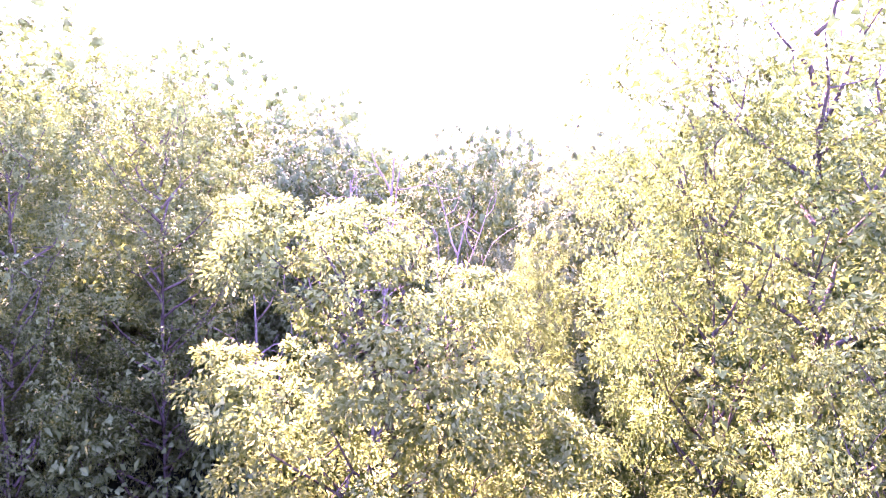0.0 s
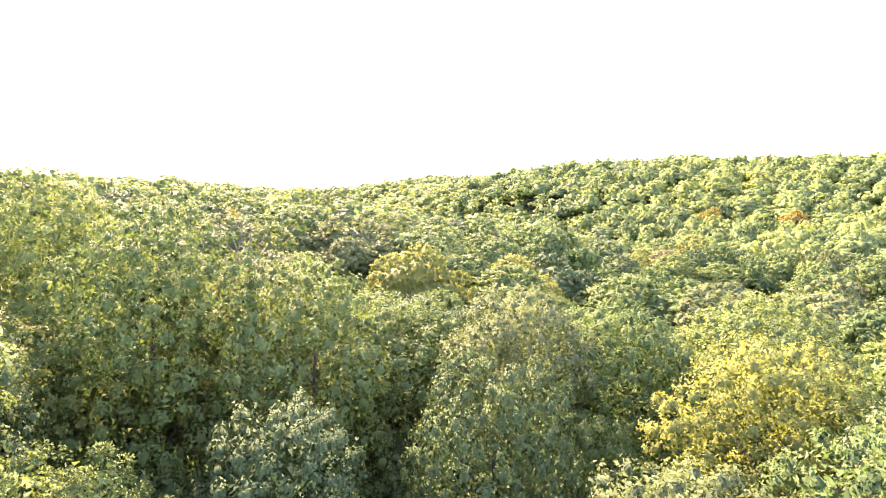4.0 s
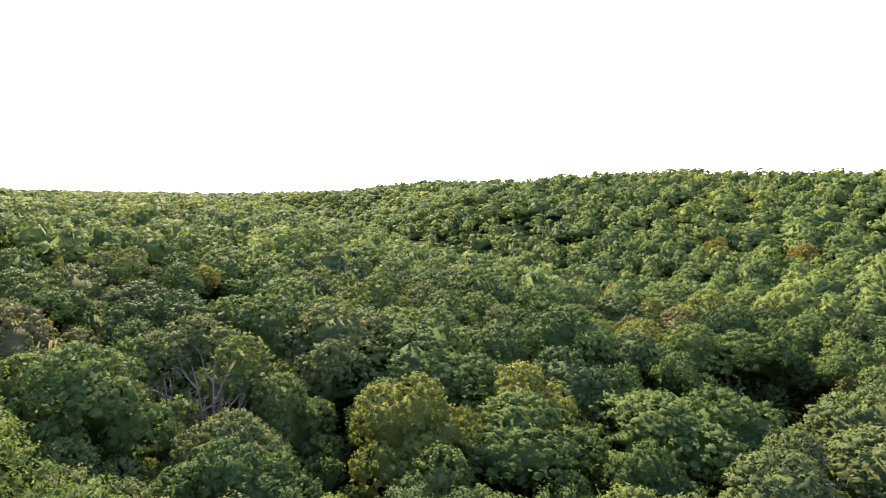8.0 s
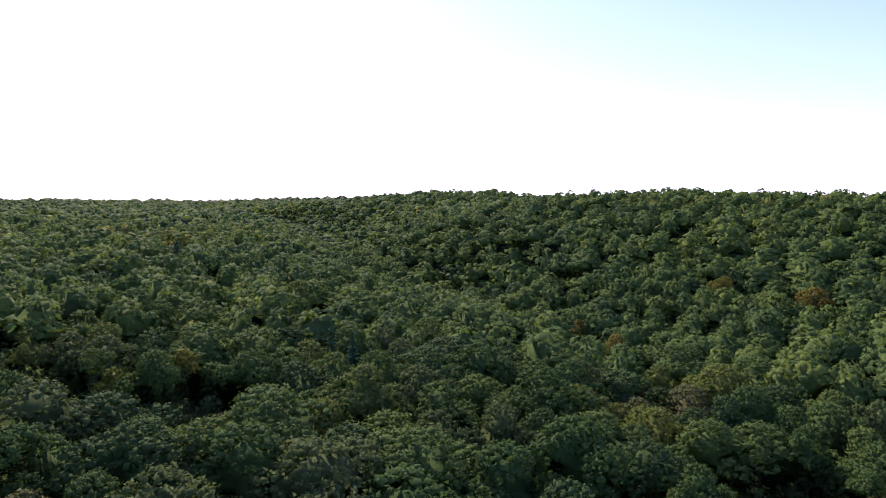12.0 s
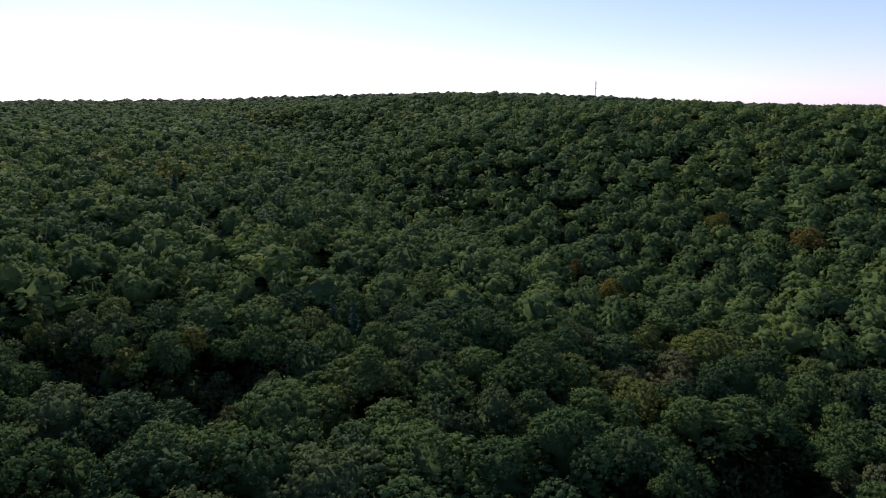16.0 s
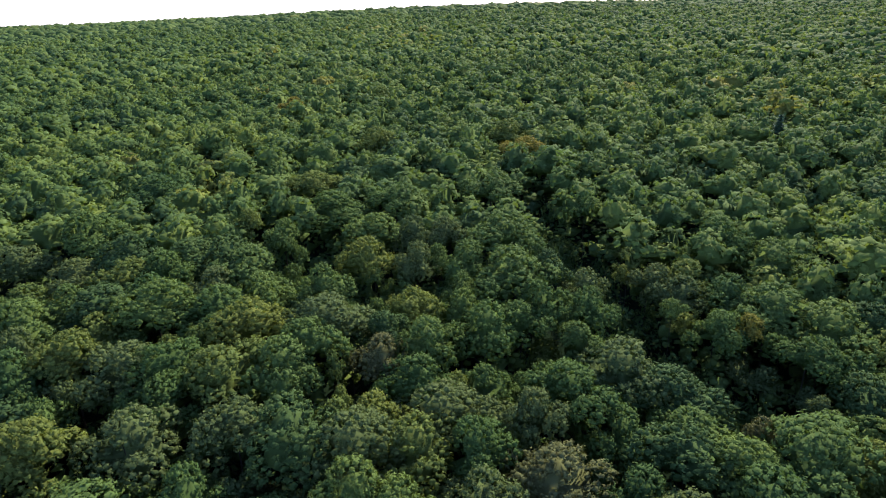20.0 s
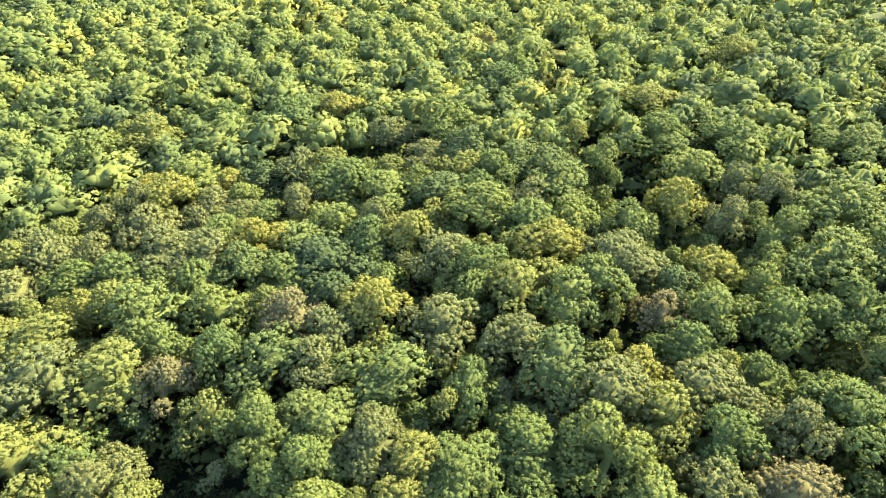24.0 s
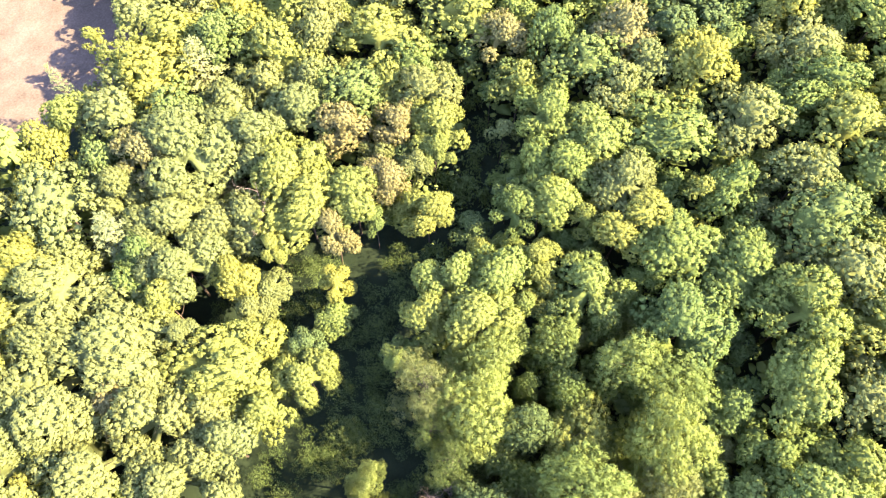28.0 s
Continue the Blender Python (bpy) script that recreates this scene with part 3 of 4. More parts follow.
# ---- the wood: marked trees first, then the rest between them
GROVE_A = [
    (-25.1, -54.5, 4, "p"), (-11.1, -33.6, 3.6, "p"), (-37.4, -39.5, 3.8, "p"), (-47.2, -47.5, 3.8, "p"), (-78.3, -64.6, 4, "p"),
    (-52, -13.7, 6.8, "g"), (-42.1, -10.1, 3.6, "b"), (-33.8, -7.2, 3.1, "b"), (-40.7, -3.4, 3.2, "y"), (-32.7, 0.1, 3.6, "y"),
    (-20.3, 6.8, 3.7, "y"), (-26.1, -14.5, 4.8, "y"), (-18.9, -14.7, 4.1, "y"), (-24.5, -9.2, 4, "b"), (-18.2, -2.3, 4.8, "o"),
    (-37.6, -23.5, 5.4, "o"), (-35.6, -15.1, 2.9, "y"), (-30.6, -26.9, 6.1, "o"), (-25.2, -32.8, 6.8, "o"), (-55.7, -37.4, 6.8, "y"),
    (-68, -51.5, 6.3, "y"), (-72.5, -39.2, 6, "y"), (-82.2, -41.7, 5.9, "y"), (-71.9, -7.3, 6.6, "g"), (-71.3, 1.5, 5.1, "g"),
    (-71.5, -21.5, 5.5, "y"), (-84.6, -14.6, 5.9, "g"), (-84, -1.2, 5.2, "o"), (-86, 6.5, 4.7, "y"), (-66.3, 11.5, 4.8, "b"),
]
GROVE_B = [
    (-62.3, 2.7, 4.3, "g"), (-59.8, -3.9, 4, "b"), (-54.5, 2.2, 3.8, "y"), (-56.8, 14.6, 4.4, "o"), (-50.6, 7.6, 4.3, "g"),
    (-53.9, 22.9, 5.8, "g"), (-71, 24.3, 6.6, "g"), (-83.6, 33.1, 4.6, "y"), (-66.3, 31.3, 6.8, "g"), (-74.6, 39.3, 2.1, "y"),
    (-72.6, 42.5, 2.1, "y"), (-70.9, 47.8, 4.7, "y"), (-88.3, 41.9, 5.7, "g"), (-85.3, 54.8, 6.8, "g"), (-66, 56.8, 5.9, "o"),
    (-59.4, 46.4, 4.7, "g"), (-54.1, 38.4, 4.4, "o"), (-50.4, 47.2, 2.6, "y"), (-56.7, 51.5, 1.3, "y"), (-51.2, 53.4, 4.5, "g"),
    (-44.2, 11, 4.1, "g"), (-44.6, 20.5, 4, "o"), (-47.2, 28.2, 1.7, "y"), (-39.8, 17.9, 2.6, "y"), (-40.4, 28.7, 4.6, "g"),
    (-41, 36.7, 5, "g"), (-36.4, 9.9, 2.9, "g"), (-32.3, 15.3, 2.5, "y"), (-27.8, 11.8, 4, "g"), (-32, 22.1, 4.4, "g"),
]
GROVE_C = [
    (-31.8, 32.8, 5, "g"), (-38.6, 43.8, 4.7, "g"), (-41.7, 50.8, 4.2, "y"), (-38, 56, 4.3, "g"), (-31.5, 45.7, 5.2, "g"),
    (-25.7, 28.6, 3, "y"), (-24.5, 21.4, 3.6, "g"), (-26.7, 40.7, 4.4, "g"), (-32.5, 52.2, 4.1, "o"), (-19.2, 15.9, 4.2, "g"),
    (-22.7, 33.8, 3.6, "o"), (-26.1, 53.5, 4, "g"), (-24.4, 46.3, 3.8, "g"), (-20.1, 24.8, 3, "g"), (-17, -29.1, 5.2, "o"),
    (-18.1, -22.9, 4.3, "o"), (-12, -23.4, 5, "o"), (-13.9, -16.9, 4.1, "y"), (-8, -2.8, 3.9, "y"), (-8.8, -10.5, 3.1, "y"),
    (1.3, -7.8, 6.8, "o"), (0.3, -24.9, 6.7, "o"), (8.9, -27.3, 6.8, "o"), (-1.8, -35.5, 6.4, "o"), (-4.8, -18.2, 3.6, "o"),
    (12.2, -17.1, 5.8, "o"), (8.3, -8.8, 4.8, "o"), (-13.9, 6.2, 1.4, "g"), (-12.4, 11.4, 3.8, "g"), (-8.6, 21.5, 4.3, "g"),
]
GROVE_D = [
    (-13.2, 30.1, 3.8, "g"), (-10.8, -42.8, 6.8, "o"), (-26, -45.3, 6.2, "o"), (-17.5, -51.9, 3.6, "y"), (-33.6, -56.1, 5.8, "y"),
    (-45.5, -32.8, 5.2, "y"), (-34.7, -32.9, 5, "o"), (-111.9, 82.7, 6.8, "y"), (-102.1, 63.1, 6.4, "y"), (-62.9, 68.4, 4.5, "y"),
    (-62.8, 77, 3.4, "g"), (-84.9, 105.6, 6.8, "g"), (-68.9, 90.8, 6.8, "g"), (-71.9, 80.3, 4.6, "g"), (-74.1, 69.4, 6.2, "g"),
    (-98.8, 78.4, 6.8, "g"), (-92.7, 88.5, 6.6, "g"), (-58.5, 82.7, 6.8, "g"), (-54.4, 63.4, 4.5, "g"), (-51.8, 71.1, 4.7, "g"),
    (-45.5, 64.7, 3.6, "g"), (-47.2, 61.3, 2.1, "y"), (-41.8, 71.4, 4.4, "g"), (-112.4, 139.6, 6.8, "y"), (-101.9, 132.8, 5.6, "a"),
    (-132.2, 111.8, 5.9, "y"), (-133.3, 58, 6.8, "g"), (-113.9, 41.1, 6.6, "g"), (-115.7, 30.4, 5.6, "o"), (-129.4, 20.4, 6.1, "y"),
]
GROVE_E = [
    (-133.5, -1.5, 6.8, "g"), (-127.8, 11.1, 6.8, "g"), (-132.1, -17.8, 6.5, "y"), (-110.6, -6.5, 6.6, "g"), (-100.9, 2.7, 6.1, "g"),
    (-97.4, 20.3, 6.8, "g"), (-109.7, -14.9, 3.9, "y"), (-106, -19.6, 3.3, "y"), (-96, -11.6, 6, "o"), (-126.3, -29, 6.4, "g"),
    (-52.6, 104.5, 4.2, "y"), (-38.8, 94.1, 4.8, "g"), (-30.7, 100.3, 2.3, "a"), (-25.6, 92.3, 3.8, "g"), (-58.6, 73.2, 3.8, "g"),
    (-67.5, 112.7, 6.3, "g"), (-43.7, 80.3, 5.8, "g"), (-52, 49.3, 1.3, "y"), (-21.3, 83.7, 2, "b"), (-18.2, 92.1, 3.7, "o"),
    (-12.8, 91.8, 3.7, "g"), (-26.9, 76.7, 4.5, "g"), (-31.2, 70.7, 3.7, "g"), (-16.1, 73.3, 5.4, "g"), (-24.6, 65.8, 4, "g"),
    (-12.5, 102.8, 4.1, "g"), (-6.3, 119.2, 3.8, "o"), (0.3, 130.6, 5.2, "y"), (-6.6, 109.3, 3.5, "y"), (-10.8, 111.4, 1.3, "c"),
]
GROVE_F = [
    (-14.1, 112.8, 1.3, "c"), (-3.4, 84.2, 6.1, "g"), (-0.4, 107.5, 6.8, "g"), (-24, 109, 6.2, "g"), (-36.8, 122, 6.1, "g"),
    (-45.7, 120.4, 5.1, "g"), (-25.9, 144.4, 5.8, "y"), (-109, 233.1, 2.6, "c"), (-70, 201, 4.4, "c"), (-195, 122.6, 4.9, "a"),
    (-191.8, 156.8, 6.3, "y"), (36, 165.3, 3, "a"), (41.1, 148.9, 3.5, "a"), (36.3, 104.2, 5.3, "b"), (37.3, 118.2, 4, "y"),
    (28, 101.2, 3.4, "b"), (76, 177.3, 3.2, "a"), (7.1, 100.2, 5.5, "g"), (14.8, 80.4, 6.5, "g"), (31.4, 83.9, 6.8, "g"),
    (21.5, 92.9, 5.3, "g"), (14.4, 99.2, 5.5, "g"), (7.1, 110.8, 5.2, "g"), (45, 127.3, 6.5, "g"), (54.1, 120.2, 6.4, "g"),
    (43.9, 108.4, 5.7, "y"), (90.3, 161.7, 4.4, "a"), (7.2, 63.8, 4.7, "y"), (43.4, 88.9, 4.8, "g"), (23.4, 75.5, 3.7, "g"),
]
GROVE_G = [
    (-3.2, 60, 3.5, "g"), (-7.9, 49.5, 3.5, "y"), (38.9, 67.9, 4.3, "y"), (13.8, 52.5, 3.6, "g"), (23.5, 54.6, 4.1, "o"),
    (0.6, 48.7, 3.7, "g"), (7.5, 50.2, 2.5, "g"), (-10.3, 44.1, 3.4, "g"), (-18.6, 44.3, 3.7, "g"), (17.2, 70.2, 3.3, "g"),
    (43.4, 79.2, 4.3, "g"),
]
PLACED = GROVE_A + GROVE_B + GROVE_C + GROVE_D + GROVE_E + GROVE_F + GROVE_G

# trees that stand round the opening where the flight starts: x, y, crown radius, kind, height of the top
# kind d: backlit crowns whose shade is put into the darker leaf colour
CLOSE = [
    (3.0, -6.2, 3.6, "o", 12.6), (7.8, -2.2, 3.6, "o", 12.8), (-2.4, -5.2, 3.6, "y", 11.6), (9.8, 3.2, 3.0, "o", 12.0), (10.8, 10.4, 3.2, "g", 14.6), (6.6, 11.2, 5.2, "g", 14.8), (5.2, 6.8, 1.9, "g", 8.4), (5.0, 11.7, 2.9, "g", 13.9), (10.2, 17.5, 4.4, "g", 14.6), (5.6, 19.5, 3.6, "o", 12.9), (2.2, 15.4, 1.7, "g", 9.2),
    (-7.6, 17.0, 3.3, "d", 13.8), (-9.2, 13.4, 3.0, "d", 12.6), (-11.5, 30.0, 4.4, "g", 18.8), (-19.5, 35.5, 4.4, "g", 20.7), (-25.0, 29.0, 4.2, "g", 20.0), (-5.6, 30.6, 4.2, "g", 17.0), (-5.2, 22.6, 3.4, "d", 13.4),
    (1.2, 25.0, 3.6, "d", 14.0), (3.0, 33.0, 4.4, "o", 15.4), (11.0, 27.0, 4.4, "y", 14.4), (-14.5, 22.5, 3.8, "d", 15.8), (12.5, 6.5, 3.6, "o", 13.2),
]
OPEN = [(0, 0, 3.6), (-4.6, 14.6, 2.2), (5.5, 3.5, 2.2), (-6.0, 7.5, 2.8), (-0.5, 4.5, 3.2), (-5.0, 2.8, 3.4), (-11, 3.0, 2.8), (-12.8, 1.2, 3.4), (-19.2, 0.4, 3.5), (-25.7, -1.2, 3.4), (-30, 4, 2.0), (-39, 1.8, 3.6), (-44, 1.2, 3.0), (-48.6, -1, 2.8), (-52.5, -4.7, 2.4), (-58, -14, 2.4), (-62, -27.5, 2.8),
        (-66.4, -31, 3.4), (-77.6, -37.4, 3.0), (-33.9, -13.7, 3.0), (-19.7, -11.2, 3.0), (-13.6, -8.3, 3.0), (-68.6, -15.2, 2.4), (-8.7, -16.7, 2.4), (-31, 38.6, 1.6),
        (-1.8, 17.0, 3.6), (-63.6, 102.5, 6.0), (-70, 108, 3.4), (-77.8, 114.3, 3.4), (-57, 100.5, 4.4), (-50, 97, 3.6), (-44, 93, 3.8), (-38.5, 90, 4.2), (-33.6, 88.6, 5.2), (-28, 90, 4.6), (-23, 91, 4.6), (-85, 68, 4.2), (-77, 77, 3.6), (-73, 67, 3), (-97, 64, 3), (-80, 65, 3), (-45.5, 75, 3.0), (-52.7, 52.2, 2.6), (-66.2, 27.6, 2.6),
        (32.5, 74.5, 5.0), (27, 72, 4.0), (21.7, 71, 3.0), (31, 67.5, 3.6), (37, 74, 4.4), (35, 83, 5.0), (41, 83, 4.4), (-15.6, 53.7, 2.4), (-7, 49.9, 1.6), (6, 84, 2.6), (-28, -70, 17), (-34, -86, 24), (-99, 7.7, 3)]


def scatter(rng, inner, outer, first, last, taken, step, low, high, cell=12.0, tight=0.57):
    """Random crowns between two rings and two bearings (degrees clockwise from straight ahead), clear of those already there."""
    grid = {}
    for t in taken:
        grid.setdefault((int(t[0] // cell), int(t[1] // cell)), []).append(t)
    found = []
    area = 0.5 * radians(last - first) * (outer ** 2 - inner ** 2)
    for _ in range(int(area / step)):
        rad = math.sqrt(rng.uniform(inner ** 2, outer ** 2))
        b = radians(rng.uniform(first, last))
        x, y, r = rad * math.sin(b), 10 + rad * math.cos(b), rng.uniform(low, high)
        i, j = int(x // cell), int(y // cell)
        clear = True
        for a in (i - 1, i, i + 1):
            for c in (j - 1, j, j + 1):
                for t in grid.get((a, c), ()):
                    if (x - t[0]) ** 2 + (y - t[1]) ** 2 < (tight * (r + t[2])) ** 2:
                        clear = False
                        break
                if not clear:
                    break
            if not clear:
                break
        if clear:
            grid.setdefault((i, j), []).append((x, y, r))
            found.append((x, y, r))
    return found


def slender_maple(x, y):
    """The young maple that the flight rises past: an uneven spire of loose leafy shoots."""
    base = new("maple_tree")
    tagged(base, "young maple with loose bright yellow-green sprays of leaves", "tree", "yellow-green maples")
    z = float(soil(x, y))
    lobes = np.array(MAPLE) * (1, 2.4, 1, 1) - (0, 0, z, 0)
    part("crown", fine_crown_mesh("crown", 47, lobes[:, :3], lobes[:, 3], 290, 130, 0.078, 0.28), LEAF["m"], base)
    for bough in bough_meshes(48, lobes[:, :3], 0.04):
        part("bough", bough, BARK, base)
    part("trunk", raw_mesh("trunk", *tube([(0, 0, -0.4), (0.05, 0, 2.5), (-0.1, 0.05, 5.0 - z + 1), (-0.6, 0, 8.0 - z), (-1.2, 0, 9.0 - z)], (0.11, 0.09, 0.07, 0.045, 0.015), 8), True), BARK, base)
    base.matrix_basis = pose(x, y, z)


pick = random.Random(3)
slender_maple(-0.7, 9.6)
for k, (x, y, r, kind, top) in enumerate(CLOSE):
    tree(kind, x, y, r, 900 + k, False, top)
taken = [(-0.7, 9.6, 2.6)] + [(x, y, r) for x, y, r, _, _ in CLOSE] + [(x, y, r * 1.75) for x, y, r in OPEN]
for k, (x, y, r, kind) in enumerate(PLACED):
    if any(math.hypot(x - c[0], y - c[1]) < 0.6 * (r + c[2]) for c in CLOSE) or any(math.hypot(x - c[0], y - c[1]) < 0.85 * c[2] for c in OPEN):
        continue
    for ox, oy, wide in OPEN:
        r = min(r, max(1.8, (math.hypot(x - ox, y - oy) - 0.85 * wide) / 0.95))
    taken.append((x, y, r))
    if kind in "cp":
        spruce(x, y, r, 300 + k, kind)
    else:
        tree(kind, x, y, r, 300 + k)
NEAR = 108
wood = scatter(pick, 2, NEAR, -162, 46, taken, 2.5, 3.8, 6.6)
taken += wood
wood += scatter(pick, 2, 62, 46, 198, taken, 2.0, 3.4, 5.4)
taken += wood[-150:]
filler = scatter(pick, 2, NEAR, -162, 46, taken, 2.5, 1.8, 2.8) + scatter(pick, 8, 50, 46, 198, taken, 2.0, 1.9, 2.8)
taken += filler
for k, (x, y, r) in enumerate(wood + filler):
    lower = 0 if k < len(wood) else pick.uniform(2.5, 4.5)
    mixed = (16, 4, 34, 42, 4) if y < -8 else (40, 23, 12, 22, 3)
    tree(pick.choices("gdyob", mixed)[0], x, y, r, 2000 + k, False, float(tops(x, y)) + pick.uniform(-1.5, 1.4) + (r - 4) * 0.5 - lower)

snag(-2.5, 17.0, 12.1, 1, "bare dead tree with pale weathered forked branches", 0.5, 2)
snag(-0.6, 17.4, 12.0, 2, "bare dead tree with pale forked limbs beside another", 0.6, 2)
snag(-5.6, 18.0, 10.6, 3, "thin bare dead tree with pale drooping twigs", 0.8, 1)
snag(-21.6, -19.2, 15.6, 4, "bleached bare treetop among yellow-green crowns", 0.9, 2)

snag(-15.6, 53.7, 18.4, 5, "leafless grey tree with dense fine twigs", 0.9, 6, 2.2)

# ---- woods beyond, too many to count
def woods(name, places, templates, label, rng):
    """Many crowns in one mesh, each a turned and stretched copy of a template."""
    out, faces, base = [], [], 0
    for k, (t, f) in enumerate(templates):
        sel = places[k::len(templates)]
        if not len(sel):
            continue
        x, y, r = np.array(sel).T
        a = rng.uniform(0, 2 * math.pi, len(sel))
        tall = (STAND + rng.uniform(-2.2, 1.6, len(sel)) + (r - 4) * 0.45) / 14.0
        c, s = np.cos(a) * r / 4.1, np.sin(a) * r / 4.1
        px = t[None, :, 0] * c[:, None] - t[None, :, 1] * s[:, None] + x[:, None]
        py = t[None, :, 0] * s[:, None] + t[None, :, 1] * c[:, None] + y[:, None]
        pz = t[None, :, 2] * tall[:, None] + soil(x, y)[:, None]
        co, si = np.cos(a)[:, None], np.sin(a)[:, None]
        nx, ny = t[None, :, 3] * co - t[None, :, 4] * si, t[None, :, 3] * si + t[None, :, 4] * co
        out.append(np.stack([px, py, pz, nx, ny, np.broadcast_to(t[None, :, 5], nx.shape)], -1).reshape(-1, 6))
        faces.append((f[None] + np.arange(len(sel))[:, None, None] * len(t)).reshape(-1, 3) + base)
        base += len(out[-1])
    ob = part(name, raw_mesh(name, np.concatenate(out), np.concatenate(faces)), LEAF["far"])
    return tagged(ob, label, "forest", kind="stuff")


def template(seed, count, leaves, leaf, size, cap=BUMP, lobes=8, hull=2, lowest=6.6):
    """The upper part of a crown for woods farther off: fewer and larger knobs of leaves."""
    rng = np.random.default_rng(seed)
    cs, rs = lobed(rng, lobes)
    p, way = tuft_places(rng, cs, rs, count, -0.1)
    high = p[:, 2] > lowest
    v, f = tufts(rng, p[high], way[high], np.array((0, 0, 8.4)), (4.0, 4.0, 4.3), size, leaves, leaf, cap, 1.2, full=0.86 if leaves else 1.0)
    return with_hull(v, f, blocking_hull(rng, cs, rs, hull, 0.93, lowest))


def dome_template(seed):
    """A tree on the far ridge: one uneven dome with a few knobs."""
    rng = np.random.default_rng(seed)
    cs, rs = lobed(rng, 4)
    p = np.concatenate([[(0, 0, 9.6)], cs[1:] + (0, 0, 0.6)])
    v, f = tufts(rng, p[:1], np.array([(0, 0, 1.0)]), np.array((0, 0, 8.4)), (4.0, 4.0, 4.3), 3.9, 0, 0, DOME)
    v2, f2 = tufts(rng, p[1:], unit(p[1:] - (0, 0, 7.5)), np.array((0, 0, 8.4)), (4.0, 4.0, 4.3), 1.9, 0, 0, BUMP)
    return np.concatenate([v, v2]), np.concatenate([f, f2 + len(v)])


nrng = np.random.default_rng(8)
belt = scatter(pick, NEAR, 200, -150, 46, taken, 2.6, 3.8, 7.0, 15.0, 0.62)
woods("wooded_slopes", belt, [template(201 + k, 64, 7, 0.4, 0.66, BUMP, 9) for k in range(9)], "dense green broadleaf forest on gentle slopes", nrng)
slope = scatter(pick, 200, 340, -128, 46, belt + taken, 4.5, 3.8, 7.2, 16.0, 0.66)
woods("wooded_hillside", slope, [template(221 + k, 44, 3, 0.55, 0.85) for k in range(9)], "green broadleaf forest on the hillside", nrng)
distant = scatter(pick, 340, 760, -104, 44, slope[-200:], 8.0, 4.0, 7.4, 16.0, 0.68)
woods("distant_woods", distant, [template(241 + k, 18, 0, 0, 1.25, BUMP, 6, 1) for k in range(9)], "distant green forest on rising hills", nrng)
behind = scatter(pick, 60, 85, 46, 198, taken, 5.0, 3.4, 5.2)
woods("wood_behind_the_start", behind, [template(261 + k, 60, 3, 0.5, 0.8) for k in range(4)], "dense green trees behind the opening", nrng)
young = [(x, y, r) for x, y, r in scatter(pick, 6, 125, -178, 46, OPEN + [(x, y, 1.0) for x, y, *_ in CLOSE] + [(0, 10, 14)], 4.0, 2.4, 3.4) + scatter(pick, 125, 240, -64, 46, [], 9.0, 3.6, 4.8) if math.hypot(x, y) > 34 and min(math.hypot(x - o[0], y - o[1]) - o[2] for o in OPEN) > 1.0]


def understory():
    """Young trees that fill the wood under the crowns."""
    shapes = [template(271 + k, 26, 1, 0.5, 0.8, BUMP, 7, 1) for k in range(5)]
    v, f, base = [], [], 0
    for k, (x, y, r) in enumerate(young):
        low = pick.uniform(0.34, 0.56)
        co, ids = shapes[k % 5]
        v.append(co * (r / 4, r / 4, low, 1, 1, 1) + (x, y, float(soil(x, y)) - 0.5, 0, 0, 0))
        f.append(ids + base)
        base += len(co)
    ob = part("young_trees", raw_mesh("young_trees", np.concatenate(v), np.concatenate(f)), LEAF["far"])
    tagged(ob, "young green trees shaded under the taller crowns", "undergrowth", kind="stuff")


understory()

bushes = []
for ox, oy, orad in OPEN:
    if orad < 10:
        for _ in range(int(4 + orad * orad * (0.9 if 4 < math.hypot(ox, oy) < 40 else 0.4))):
            a, d = pick.uniform(0, 2 * math.pi), orad * 1.5 * math.sqrt(pick.random())
            bushes.append((ox + d * math.cos(a), oy + d * math.sin(a), pick.uniform(0.7, 1.7) * (1 if math.hypot(ox, oy) < 60 else 1.5)))
bushes += [(x, y, pick.uniform(0.8, 1.9)) for x, y, _ in scatter(pick, 3, 24, -70, 46, [(0, 0, 2.0)], 3.5, 1.0, 1.5) + scatter(pick, 24, 44, -50, 40, [], 3.5, 1.6, 2.2)]


def undergrowth():
    """Low saplings and bushes on the forest floor, leaf by leaf."""
    shapes = [bush_shape(281 + k, 0.16, 26, 20) for k in range(4)] + [bush_shape(291 + k, 0.42, 20, 8) for k in range(4)]
    base, v, f = 0, [], []
    for k, (x, y, r) in enumerate(bushes):
        co, ix = shapes[k % 4 + (4 if math.hypot(x, y) > 30 else 0)]
        g = r / 1.5
        v.append(co * (g, g, g * pick.uniform(0.8, 1.7)) + (x, y, float(soil(x, y))))
        f.append(ix + base)
        base += len(co)
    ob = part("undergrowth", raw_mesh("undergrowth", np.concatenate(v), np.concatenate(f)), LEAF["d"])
    tagged(ob, "dark green saplings and bushes on the shaded forest floor", "undergrowth", kind="stuff")


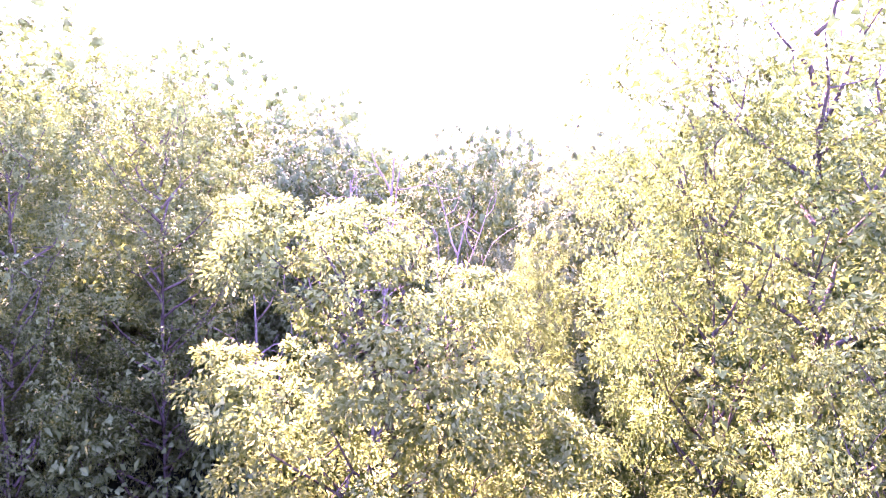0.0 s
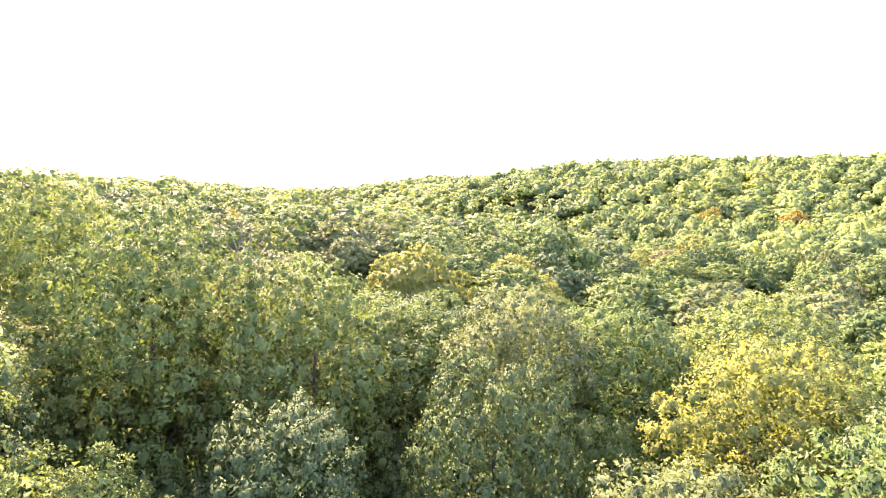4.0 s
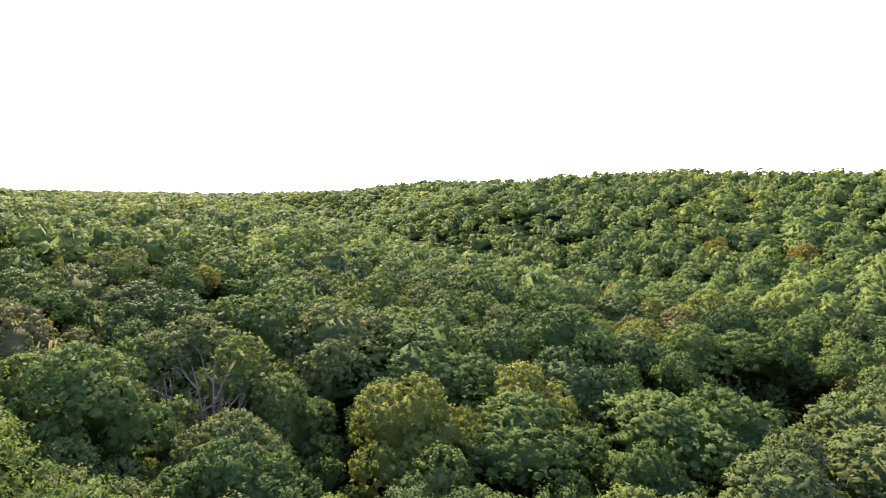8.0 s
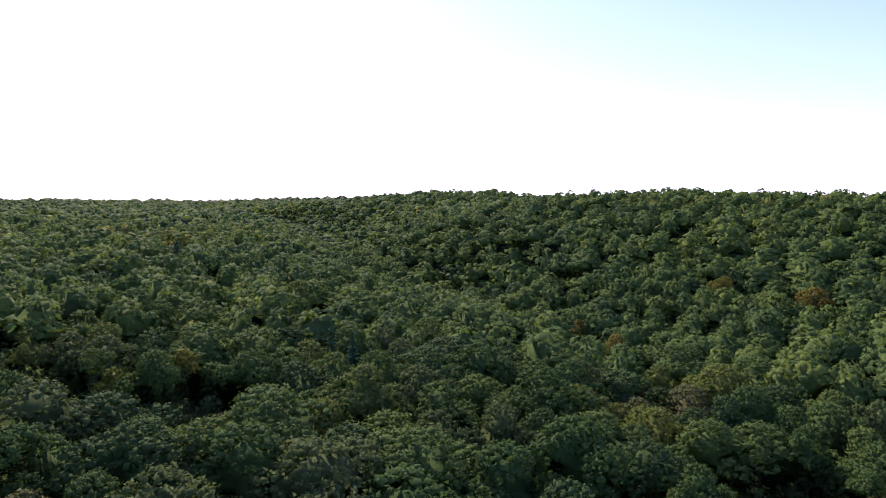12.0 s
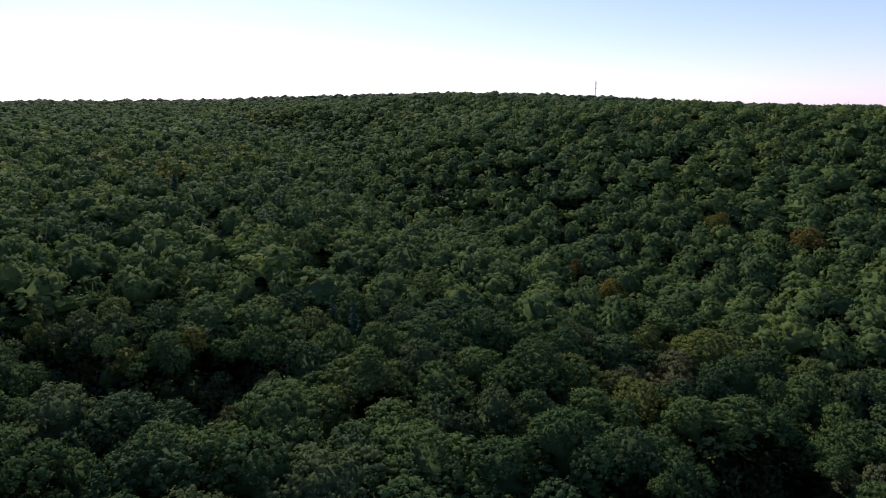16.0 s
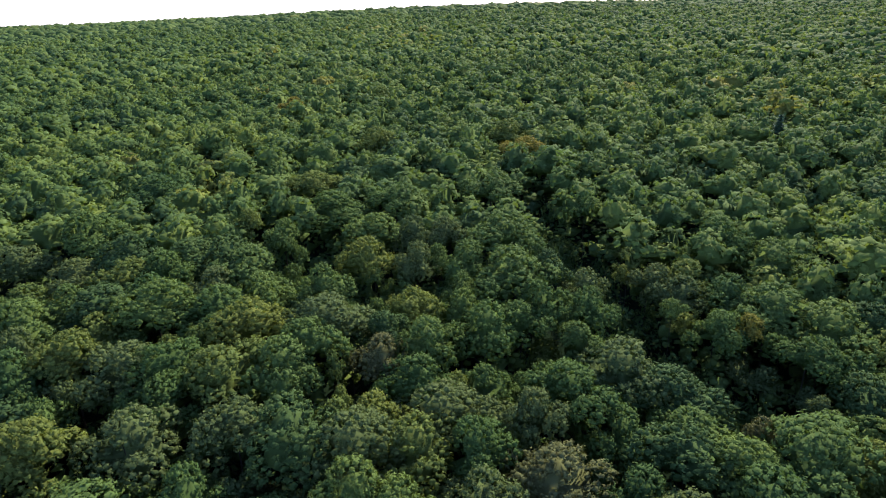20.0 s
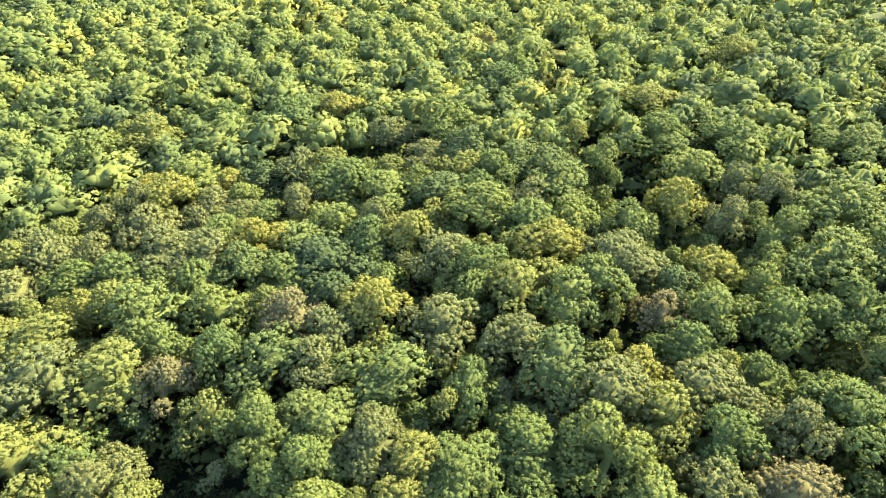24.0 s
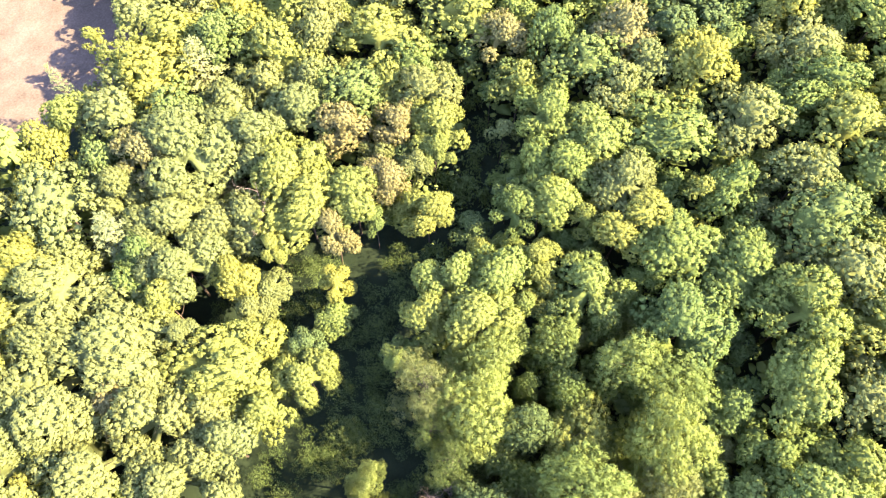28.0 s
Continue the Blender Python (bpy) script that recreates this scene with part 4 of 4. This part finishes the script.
undergrowth()


ridge = scatter(pick, 760, 1500, -106, 46, distant[-200:], 22.0, 4.6, 7.6, 18.0, 0.66)
woods("far_ridge_woods", ridge, [dome_template(251 + k) for k in range(9)], "green woods along the far ridge", nrng)


# ---- a lattice mast on the far ridge
def mast(x, y, tall):
    base = new("radio_mast")
    tagged(base, "slender grey steel lattice mast above the far woods", "mast")
    feet = [(0.7 * math.cos(radians(90 + 120 * k)), 0.7 * math.sin(radians(90 + 120 * k))) for k in range(3)]
    for fx, fy in feet:
        part("leg", raw_mesh("leg", *tube([(fx, fy, -1), (fx, fy, tall)], (0.16, 0.16), 6)), STEEL, base)
    steps = int(tall / 1.6)
    for k in range(steps):
        for s in range(3):
            a, c = feet[s], feet[(s + 1) % 3]
            part("brace", raw_mesh("brace", *tube([(*a, k * 1.6), (*c, (k + 1) * 1.6)], (0.07, 0.07), 4)), STEEL, base)
    part("aerial", raw_mesh("aerial", *tube([(0, 0, tall), (0, 0, tall + 3)], (0.1, 0.05), 6)), STEEL, base)
    base.matrix_basis = pose(x, y, float(soil(x, y)))


mast(227, 852, 34)

# ---- the dry clearing
crng = np.random.default_rng(4)
k = np.arange(0, 22)
angle = np.radians(np.arange(0, 360, 6.0))
edge = 1 + 0.12 * np.sin(3 * angle + 1) + 0.08 * np.sin(7 * angle)
mx = -31 + np.outer(k / 21, 26 * edge * np.cos(angle))
my = -82 + np.outer(k / 21, 27 * edge * np.sin(angle))
mz = soil(mx, my) + 0.5 + crng.normal(0, 0.05, mx.shape)
mz[-1] -= 1.2
m2 = len(angle)
i, j = np.meshgrid(np.arange(21), np.arange(m2), indexing="ij")
mf = np.stack([i * m2 + j, (i + 1) * m2 + j, (i + 1) * m2 + (j + 1) % m2, i * m2 + (j + 1) % m2], -1).reshape(-1, 4)
meadow = part("meadow", raw_mesh("meadow", np.stack([mx, my, mz], -1).reshape(-1, 3), mf, True), MEADOW)
tagged(meadow, "pale dry grass of a clearing in the wood", "clearing", kind="structure")
